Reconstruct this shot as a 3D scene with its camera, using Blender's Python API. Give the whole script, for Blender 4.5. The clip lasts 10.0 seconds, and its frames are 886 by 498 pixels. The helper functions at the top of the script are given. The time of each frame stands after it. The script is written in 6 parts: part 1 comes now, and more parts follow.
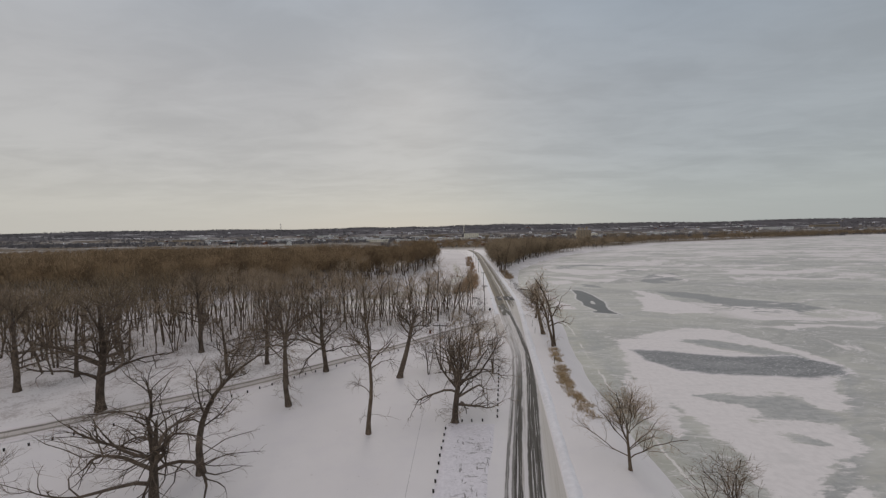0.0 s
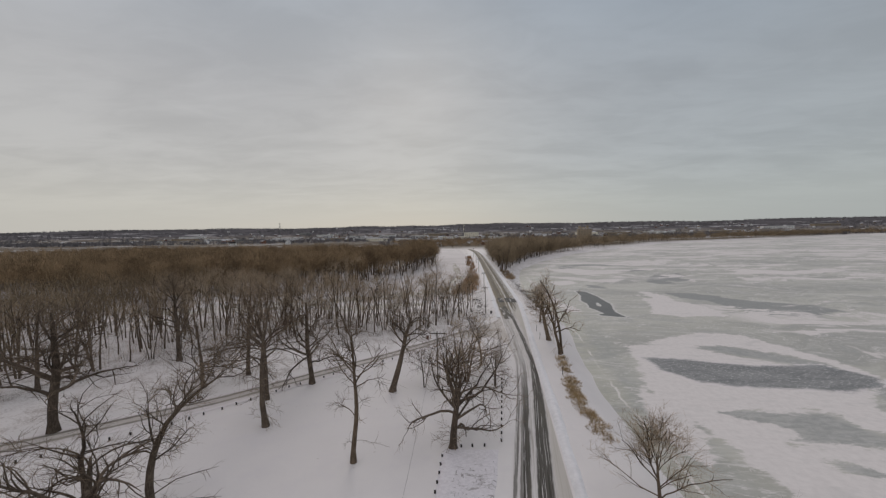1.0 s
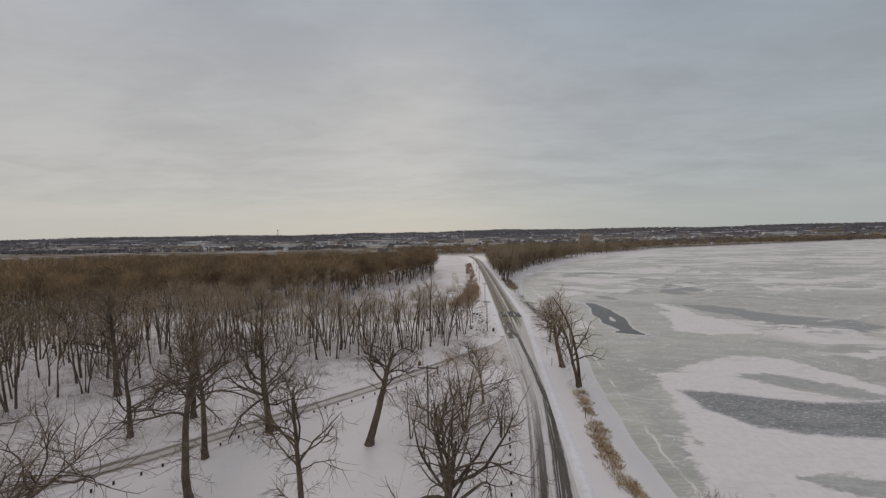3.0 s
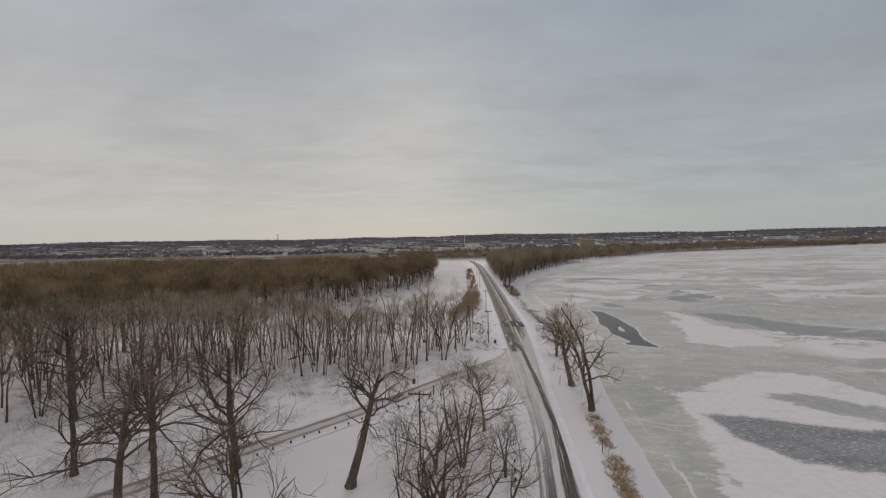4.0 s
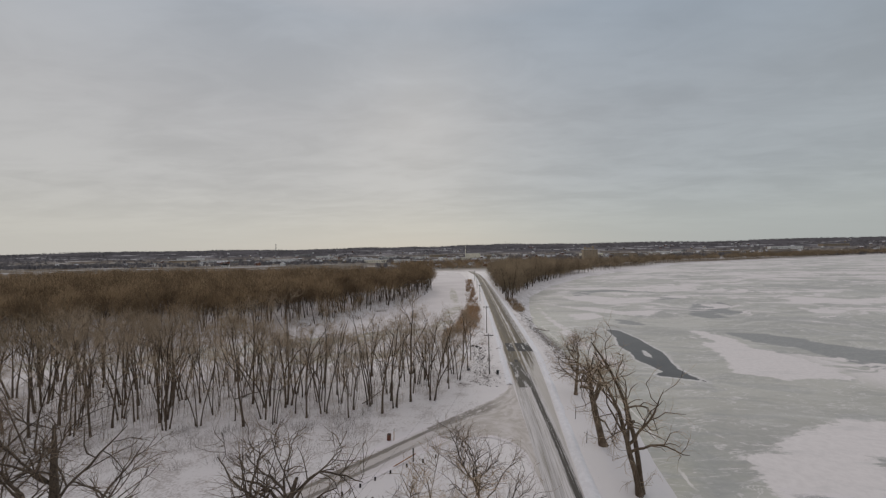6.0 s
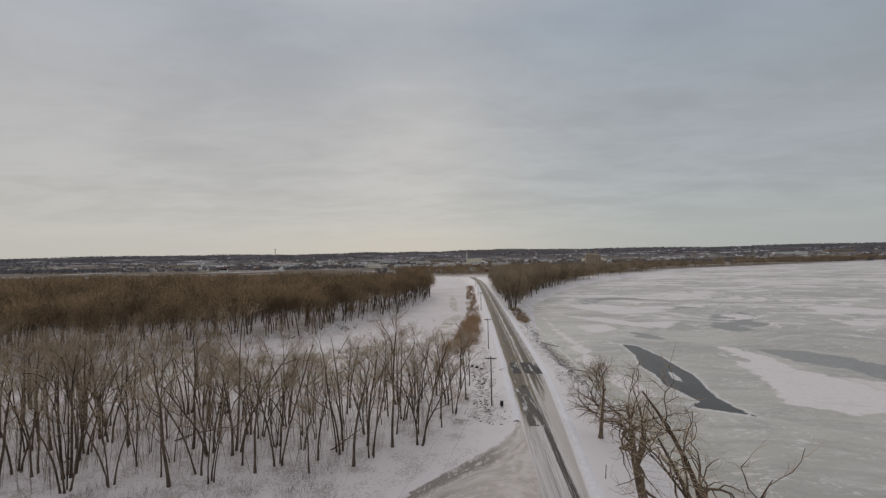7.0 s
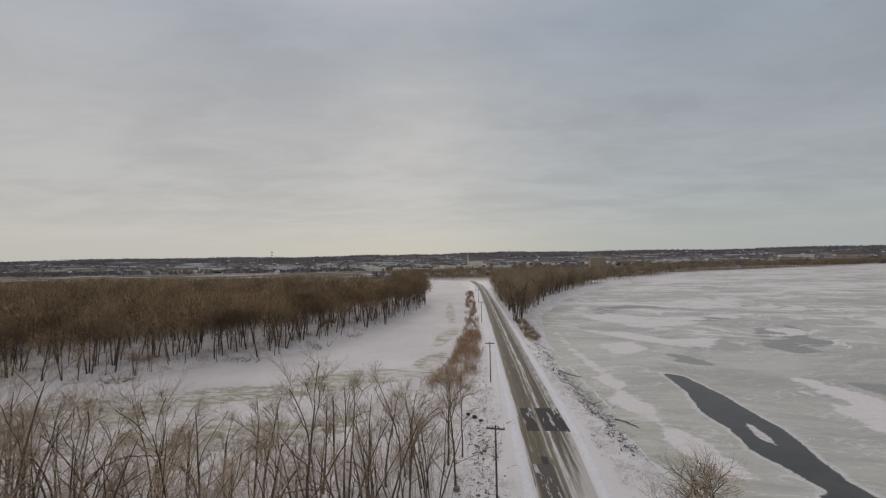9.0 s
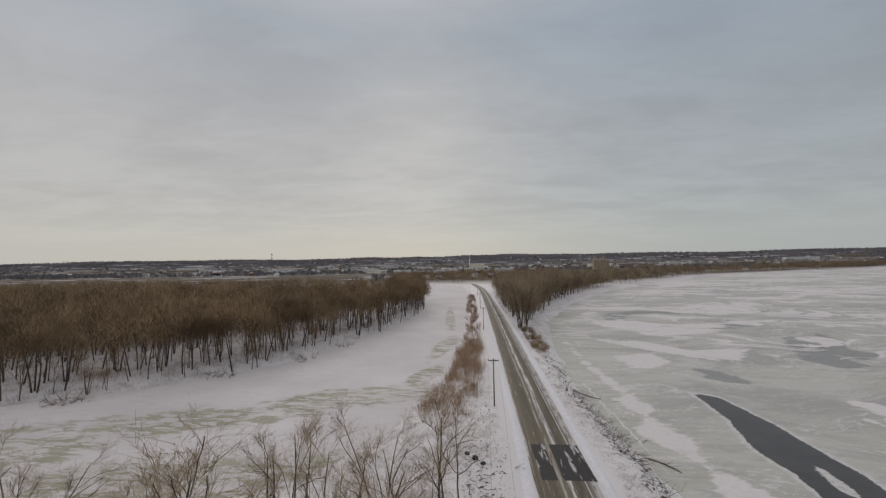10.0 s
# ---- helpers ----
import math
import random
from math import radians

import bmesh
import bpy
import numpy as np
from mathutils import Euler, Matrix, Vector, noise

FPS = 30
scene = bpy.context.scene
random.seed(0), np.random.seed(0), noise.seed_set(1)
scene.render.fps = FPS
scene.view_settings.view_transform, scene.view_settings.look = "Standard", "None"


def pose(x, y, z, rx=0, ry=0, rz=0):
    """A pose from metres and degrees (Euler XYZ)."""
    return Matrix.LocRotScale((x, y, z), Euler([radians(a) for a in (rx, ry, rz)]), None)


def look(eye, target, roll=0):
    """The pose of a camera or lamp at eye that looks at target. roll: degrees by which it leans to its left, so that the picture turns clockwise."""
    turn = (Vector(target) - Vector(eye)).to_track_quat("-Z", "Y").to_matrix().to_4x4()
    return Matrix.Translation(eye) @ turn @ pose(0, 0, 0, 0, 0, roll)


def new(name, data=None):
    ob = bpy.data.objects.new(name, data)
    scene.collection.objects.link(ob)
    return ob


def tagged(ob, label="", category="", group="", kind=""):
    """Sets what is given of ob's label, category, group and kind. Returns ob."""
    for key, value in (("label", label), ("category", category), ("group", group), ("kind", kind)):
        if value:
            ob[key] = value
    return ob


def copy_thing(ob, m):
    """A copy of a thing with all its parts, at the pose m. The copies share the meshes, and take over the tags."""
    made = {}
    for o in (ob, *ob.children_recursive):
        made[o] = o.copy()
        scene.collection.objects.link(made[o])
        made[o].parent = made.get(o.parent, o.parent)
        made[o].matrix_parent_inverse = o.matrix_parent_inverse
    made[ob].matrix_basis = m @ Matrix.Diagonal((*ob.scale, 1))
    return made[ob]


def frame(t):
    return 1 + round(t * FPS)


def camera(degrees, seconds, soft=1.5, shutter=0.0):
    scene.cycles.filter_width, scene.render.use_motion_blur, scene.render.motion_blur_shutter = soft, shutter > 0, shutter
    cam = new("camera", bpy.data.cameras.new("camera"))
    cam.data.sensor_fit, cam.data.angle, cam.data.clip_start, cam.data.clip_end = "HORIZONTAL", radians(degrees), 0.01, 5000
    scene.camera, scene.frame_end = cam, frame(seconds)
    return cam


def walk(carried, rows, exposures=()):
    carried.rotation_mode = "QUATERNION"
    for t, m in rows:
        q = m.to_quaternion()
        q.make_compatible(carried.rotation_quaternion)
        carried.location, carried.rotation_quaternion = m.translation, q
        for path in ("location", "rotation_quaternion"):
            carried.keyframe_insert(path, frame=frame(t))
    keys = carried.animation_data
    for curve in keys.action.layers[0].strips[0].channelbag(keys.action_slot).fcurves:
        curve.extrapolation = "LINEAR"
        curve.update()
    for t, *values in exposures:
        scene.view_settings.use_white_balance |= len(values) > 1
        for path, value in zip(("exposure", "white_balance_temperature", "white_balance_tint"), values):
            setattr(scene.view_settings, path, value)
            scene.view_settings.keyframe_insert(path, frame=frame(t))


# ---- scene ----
cam = camera(99.0, 10.0, 1.3)
PATH = [
    (0, (1.746, 1.283, 21.284), (1.638, 3.279, 21.2), -1.0),
    (0.5, (1.763, 3.939, 21.237), (1.657, 5.934, 21.152), -1.1),
    (1, (1.806, 6.673, 21.198), (1.698, 8.668, 21.109), -1.0),
    (1.5, (1.895, 9.432, 21.164), (1.787, 11.427, 21.083), -1.0),
    (2, (1.98, 12.1, 21.197), (1.872, 14.096, 21.119), -1.1),
    (2.5, (2.062, 14.85, 21.263), (1.955, 16.846, 21.196), -1.1),
    (4, (2.49, 23.347, 21.454), (2.378, 25.344, 21.423), -1.1),
    (4.5, (2.622, 26.25, 21.423), (2.51, 28.247, 21.408), -1.1),
    (5, (2.827, 29.325, 21.3), (2.714, 31.322, 21.302), -1.1),
    (5.5, (3.179, 33.058, 21.108), (3.067, 35.055, 21.115), -1.1),
    (6.8, (3.935, 46.848, 21.235), (3.81, 48.844, 21.283), -1.1),
    (7, (4.068, 49.083, 21.246), (3.945, 51.079, 21.295), -1.0),
    (7.5, (4.4, 54.733, 21.274), (4.273, 56.728, 21.328), -1.0),
    (8, (4.657, 60.067, 21.319), (4.532, 62.062, 21.371), -1.1),
    (8.5, (4.88, 65.28, 21.408), (4.754, 67.275, 21.465), -1.1),
    (9, (5.153, 70.439, 21.486), (5.024, 72.434, 21.549), -1.0),
    (9.5, (5.379, 75.515, 21.513), (5.244, 77.51, 21.584), -0.9),
    (10, (5.488, 80.514, 21.467), (5.35, 82.508, 21.543), -1.0),
]
walk(cam, [(t, look(eye, target, roll)) for t, eye, target, roll in PATH])

# ---- sky, sun ----
SUN_EL, SUN_AZ = 24.0, -6.0
world = bpy.data.worlds.new("winter_sky")
scene.world = world
world.use_nodes = True


class Graph:
    """Short-hand for building node trees."""

    def __init__(self, tree):
        self.t = tree

    def n(self, kind, **sets):
        node = self.t.nodes.new(kind)
        for key, value in sets.items():
            setattr(node, key, value)
        return node

    def put(self, socket, value):
        if isinstance(value, bpy.types.NodeSocket):
            self.t.links.new(value, socket)
        elif value is not None:
            socket.default_value = value

    def math(self, op, a, b=None, c=None, clamp=False):
        node = self.n("ShaderNodeMath", operation=op, use_clamp=clamp)
        for i, v in enumerate((a, b, c)):
            self.put(node.inputs[i], v)
        return node.outputs[0]

    def vmath(self, op, a, b=None):
        node = self.n("ShaderNodeVectorMath", operation=op)
        self.put(node.inputs[0], a)
        self.put(node.inputs[1], b)
        return node.outputs["Value"] if op in ("LENGTH", "DOT_PRODUCT") else node.outputs[0]

    def xyz(self, v):
        node = self.n("ShaderNodeSeparateXYZ")
        self.put(node.inputs[0], v)
        return node.outputs

    def vec(self, x, y, z=0.0):
        node = self.n("ShaderNodeCombineXYZ")
        for i, v in enumerate((x, y, z)):
            self.put(node.inputs[i], v)
        return node.outputs[0]

    def mapping(self, v, loc=(0, 0, 0), rot=(0, 0, 0), scale=(1, 1, 1), kind="POINT"):
        node = self.n("ShaderNodeMapping", vector_type=kind)
        self.put(node.inputs["Vector"], v)
        node.inputs["Location"].default_value = loc
        node.inputs["Rotation"].default_value = rot
        node.inputs["Scale"].default_value = scale
        return node.outputs[0]

    def noise(self, v, scale, detail=4.0, rough=0.55, warp=0.0):
        node = self.n("ShaderNodeTexNoise")
        self.put(node.inputs["Vector"], v)
        node.inputs["Scale"].default_value = scale
        node.inputs["Detail"].default_value = detail
        node.inputs["Roughness"].default_value = rough
        node.inputs["Distortion"].default_value = warp
        return node.outputs["Fac"]

    def step(self, v, lo, hi, a=0.0, b=1.0):
        node = self.n("ShaderNodeMapRange", interpolation_type="SMOOTHSTEP")
        self.put(node.inputs[0], v)
        for i, x in enumerate((lo, hi, a, b)):
            self.put(node.inputs[1 + i], x)
        return node.outputs[0]

    def ramp(self, v, *stops):
        node = self.n("ShaderNodeValToRGB")
        self.put(node.inputs[0], v)
        els = node.color_ramp.elements
        while len(els) < len(stops):
            els.new(1.0)
        for e, (p, c) in zip(els, stops):
            e.position, e.color = p, (*c, 1.0)
        return node.outputs[0]

    def mix(self, fac, a, b, blend="MIX"):
        node = self.n("ShaderNodeMix", data_type="RGBA", blend_type=blend)
        self.put(node.inputs[0], fac)
        for i, v in ((6, a), (7, b)):
            self.put(node.inputs[i], (*v, 1.0) if isinstance(v, tuple) and len(v) == 3 else v)
        return node.outputs[2]

    def bump(self, height, strength=0.5, dist=0.1):
        node = self.n("ShaderNodeBump")
        node.inputs["Strength"].default_value = strength
        node.inputs["Distance"].default_value = dist
        self.put(node.inputs["Height"], height)
        return node.outputs[0]


def make_sky():
    g = Graph(world.node_tree)
    g.t.nodes.clear()
    out = g.n("ShaderNodeOutputWorld")
    back = g.n("ShaderNodeBackground")
    way = g.n("ShaderNodeTexCoord").outputs["Generated"]
    x, y, z = g.xyz(way)
    up = g.math("MAXIMUM", z, 0.0)
    tone = g.ramp(up, (0.0, (0.447, 0.436, 0.406)), (0.07, (0.464, 0.450, 0.417)), (0.17, (0.426, 0.418, 0.406)),
                  (0.32, (0.392, 0.39, 0.393)), (0.52, (0.338, 0.362, 0.395)), (0.72, (0.533, 0.502, 0.510)), (1.0, (0.815, 0.725, 0.728)))
    side = g.step(x, -0.75, 0.8)
    tone = g.mix(side, g.mix(1.0, tone, (1.075, 1.075, 1.075), "MULTIPLY"), g.mix(1.0, tone, (0.80, 0.88, 0.945), "MULTIPLY"))
    # cloud deck seen from below: streaks laid out on a flat sheet
    flat = g.math("ADD", up, 0.10)
    sheet = g.vec(g.math("DIVIDE", x, flat), g.math("DIVIDE", y, flat))
    sheet = g.mapping(sheet, rot=(0, 0, 0.35), scale=(0.75, 1.25, 1.0))
    big = g.noise(sheet, 0.9, 5.0, 0.55, 0.4)
    fine = g.noise(sheet, 3.2, 6.0, 0.6, 0.7)
    puff = g.math("ADD", g.math("MULTIPLY", big, 0.7), g.math("MULTIPLY", fine, 0.3))
    fade = g.step(up, 0.0, 0.16)
    amount = g.math("MULTIPLY", g.step(puff, 0.36, 0.64, -0.075, 0.085), fade)
    gain = g.math("ADD", amount, 1.0)
    tone = g.mix(1.0, tone, g.vec(gain, gain, gain), "MULTIPLY")
    sky = g.n("ShaderNodeTexSky", sky_type="NISHITA", sun_disc=False)
    sky.sun_elevation, sky.sun_rotation = radians(SUN_EL), radians(SUN_AZ)
    glow = g.mix(1.0, sky.outputs[0], (0.004, 0.004, 0.004), "MULTIPLY")
    g.put(back.inputs["Color"], g.mix(1.0, tone, glow, "ADD"))
    back.inputs["Strength"].default_value = 1.0
    g.put(out.inputs["Surface"], back.outputs[0])


make_sky()
sun = new("sun", bpy.data.lights.new("sun", "SUN"))
sun.data.energy, sun.data.angle, sun.data.color = 0.6, radians(25), (1.0, 0.92, 0.83)
sun.matrix_world = look((200 * math.sin(radians(SUN_AZ)), 200 * math.cos(radians(SUN_AZ)), 200 * math.tan(radians(SUN_EL))), (0, 0, 0))
scene.view_settings.exposure = 0.0

# ---- materials ----


def material(name, rough=0.8, spec=0.3):
    m = bpy.data.materials.new(name)
    m.use_nodes = True
    g = Graph(m.node_tree)
    b = m.node_tree.nodes["Principled BSDF"]
    b.inputs["Roughness"].default_value = rough
    b.inputs["Specular IOR Level"].default_value = spec
    return m, g, b


def place(g):
    return g.n("ShaderNodeNewGeometry").outputs["Position"]


def simple(name, dark, light, scale=3.0, rough=0.8, spec=0.3, bump=0.3, metal=0.0):
    """Two tones mottled at two sizes, with a fine relief."""
    m, g, b = material(name, rough, spec)
    p = g.n("ShaderNodeTexCoord").outputs["Object"]
    a, c = g.noise(p, scale, 5.0), g.noise(p, scale * 9, 3.0)
    f = g.math("ADD", g.math("MULTIPLY", a, 0.65), g.math("MULTIPLY", c, 0.35))
    r = g.n("ShaderNodeObjectInfo").outputs["Random"]
    f = g.math("ADD", g.step(f, 0.35, 0.65), g.math("MULTIPLY", g.math("SUBTRACT", r, 0.5), 0.3), clamp=True)
    g.put(b.inputs["Base Color"], g.mix(f, dark, light))
    b.inputs["Metallic"].default_value = metal
    if bump:
        g.put(b.inputs["Normal"], g.bump(c, bump, 0.03))
    return m


def bark_material(name, dark, light, island=0.0):
    m, g, b = material(name, 0.9, 0.15)
    p = g.n("ShaderNodeTexCoord").outputs["Object"]
    ridges = g.noise(g.mapping(p, scale=(6.0, 6.0, 0.9)), 2.2, 5.0, 0.65)
    spots = g.noise(p, 0.7, 3.0)
    f = g.math("ADD", g.math("MULTIPLY", ridges, 0.6), g.math("MULTIPLY", spots, 0.4))
    r = g.n("ShaderNodeObjectInfo").outputs["Random"]
    f = g.math("ADD", g.step(f, 0.36, 0.66), g.math("MULTIPLY", g.math("SUBTRACT", r, 0.5), 0.5), clamp=True)
    if island > 0.8:
        area = g.noise(g.n("ShaderNodeNewGeometry").outputs["Position"], 0.11, 4.0, 0.6)
        f = g.math("ADD", f, g.step(area, 0.34, 0.66, -0.65, 0.65), clamp=True)
        island *= 0.12
    if island:
        i = g.n("ShaderNodeNewGeometry").outputs["Random Per Island"]
        f = g.math("ADD", f, g.math("MULTIPLY", g.math("SUBTRACT", i, 0.5), island), clamp=True)
    g.put(b.inputs["Base Color"], g.mix(f, dark, light))
    if island:
        # slivers stand for round shoots: their shading leans towards the sky
        n = g.vmath("SCALE", g.n("ShaderNodeNewGeometry").outputs["Normal"])
        n.node.inputs["Scale"].default_value = 0.45
        g.put(b.inputs["Normal"], g.vmath("NORMALIZE", g.vmath("ADD", n, (0.0, 0.0, 0.75))))
    else:
        g.put(b.inputs["Normal"], g.bump(ridges, 0.8, 0.05))
    return m


BARK = bark_material("dark_bark", (0.068, 0.053, 0.042), (0.182, 0.142, 0.108))
BARK_WARM = bark_material("warm_bark", (0.10, 0.074, 0.053), (0.24, 0.182, 0.130))
BARK_WOODS = bark_material("woods_bark", (0.070, 0.053, 0.041), (0.19, 0.145, 0.106))
TWIG = bark_material("twigs", (0.125, 0.094, 0.068), (0.33, 0.248, 0.172), 0.6)
TWIG_WOODS = bark_material("woods_twigs", (0.29, 0.218, 0.145), (0.55, 0.428, 0.295), 0.7)
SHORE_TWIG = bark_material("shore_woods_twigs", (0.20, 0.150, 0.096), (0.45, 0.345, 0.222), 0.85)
CANOPY = bark_material("forest_canopy_twigs", (0.150, 0.101, 0.057), (0.43, 0.302, 0.174), 0.85)
REED = bark_material("reed_stalks", (0.26, 0.150, 0.078), (0.55, 0.350, 0.19), 0.7)
STRAW = bark_material("dry_grass", (0.42, 0.295, 0.155), (0.74, 0.56, 0.33), 0.7)
BRUSH = bark_material("grey_brush", (0.15, 0.125, 0.105), (0.36, 0.32, 0.28), 0.9)
STONE = simple("rubble_stone", (0.10, 0.095, 0.09), (0.30, 0.29, 0.28), 1.2)
WOOD = simple("weathered_pole_wood", (0.07, 0.058, 0.048), (0.16, 0.135, 0.11), 1.5)
POST = simple("bollard_wood", (0.022, 0.019, 0.017), (0.05, 0.044, 0.038), 3.0)
CAP = simple("snow_cap", (0.68, 0.68, 0.70), (0.78, 0.78, 0.80), 2.0)
WIRE = simple("black_wire", (0.02, 0.02, 0.02), (0.04, 0.04, 0.04), 2.0, 0.5)
GLASS = simple("dark_glass", (0.02, 0.022, 0.025), (0.035, 0.037, 0.04), 1.0, 0.08, 0.5, 0.0)
STEEL = simple("dull_steel", (0.22, 0.22, 0.23), (0.38, 0.38, 0.39), 4.0, 0.45, 0.5, 0.1, 1.0)
RED = simple("faded_red_paint", (0.12, 0.050, 0.033), (0.20, 0.085, 0.055), 3.0)
ORANGE = simple("faded_orange_paint", (0.32, 0.15, 0.06), (0.46, 0.24, 0.10), 3.0)
DARKDRUM = simple("dark_drum_paint", (0.014, 0.015, 0.017), (0.04, 0.04, 0.042), 3.0, 0.55)
CREAM = simple("cream_concrete", (0.78, 0.73, 0.60), (0.86, 0.81, 0.69), 0.15)
WALLS = [simple("house_siding_" + n, d, l, 0.4) for n, d, l in (
    ("white", (0.66, 0.66, 0.65), (0.80, 0.79, 0.77)), ("grey", (0.20, 0.20, 0.20), (0.32, 0.32, 0.31)),
    ("tan", (0.26, 0.21, 0.15), (0.38, 0.31, 0.23)), ("brick", (0.16, 0.08, 0.055), (0.25, 0.13, 0.09)))]
ROOFS = [simple("roof_" + n, d, l, 0.3) for n, d, l in (
    ("snow", (0.58, 0.58, 0.60), (0.72, 0.72, 0.74)), ("thawed", (0.14, 0.13, 0.13), (0.42, 0.41, 0.42)))]


def ground_material():
    m, g, b = material("snow_ground", 0.7, 0.2)
    p = place(g)
    x, y, z = g.xyz(p)
    broad = g.noise(p, 0.035, 4.0, 0.5)
    mid = g.noise(p, 0.33, 5.0, 0.6)
    fine = g.noise(p, 4.0, 5.0, 0.6)
    snow = g.mix(g.step(broad, 0.35, 0.65), (0.664, 0.640, 0.634), (0.728, 0.704, 0.695))
    snow = g.mix(g.step(mid, 0.45, 0.7, 0.0, 0.35), snow, (0.635, 0.61, 0.625))
    # leaf litter and stalks poking through, on the wooded and rough parts
    attr = g.n("ShaderNodeAttribute", attribute_name="rough").outputs["Fac"]
    litter = g.math("MULTIPLY", g.step(g.math("ADD", g.math("MULTIPLY", mid, 0.5), g.math("MULTIPLY", fine, 0.5)), 0.475, 0.60), attr)
    snow = g.mix(g.math("MULTIPLY", litter, 0.42), snow, (0.20, 0.150, 0.108))
    # dark specks of stubble on the open snow
    speck = g.step(g.noise(p, 1.6, 2.0, 0.5), 0.73, 0.76)
    snow = g.mix(g.math("MULTIPLY", speck, 0.30), snow, (0.30, 0.26, 0.22))
    # distant town and wooded slopes: bare brush with snowy clearings
    far = g.n("ShaderNodeAttribute", attribute_name="wild").outputs["Fac"]
    cover = g.step(g.noise(g.mapping(p, scale=(0.55, 1.6, 1.0)), 0.010, 6.0, 0.65), 0.41, 0.47)
    cover = g.math("MAXIMUM", cover, g.step(y, 620.0, 520.0))
    wild = g.mix(cover, (0.50, 0.49, 0.485), (0.185, 0.160, 0.130))
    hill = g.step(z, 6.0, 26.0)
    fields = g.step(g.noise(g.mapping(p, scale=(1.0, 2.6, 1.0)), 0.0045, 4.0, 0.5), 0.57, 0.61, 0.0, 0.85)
    # the slope grey has distance haze mixed into its colour
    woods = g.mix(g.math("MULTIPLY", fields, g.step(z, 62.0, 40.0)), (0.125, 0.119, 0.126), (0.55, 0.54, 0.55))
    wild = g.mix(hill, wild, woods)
    g.put(b.inputs["Specular IOR Level"], g.math("MULTIPLY", g.math("SUBTRACT", 1.0, far), 0.2))
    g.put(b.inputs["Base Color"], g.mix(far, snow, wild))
    h = g.math("ADD", g.math("MULTIPLY", mid, 0.8), g.math("MULTIPLY", fine, 0.2))
    g.put(b.inputs["Normal"], g.bump(h, 0.35, 0.12))
    return m


def blob(g, p, wob, cx, cy, rx, ry, turn, soft=0.18):
    """1 inside a ragged ellipse in plan."""
    q = g.mapping(p, (cx, cy, 0), (0, 0, radians(turn)), (rx, ry, 1.0), "TEXTURE")
    qx, qy, _ = g.xyz(q)
    d = g.vmath("LENGTH", g.vec(qx, qy, 0.0))
    return g.step(g.math("ADD", d, wob), 1.0 + soft, 1.0 - soft)


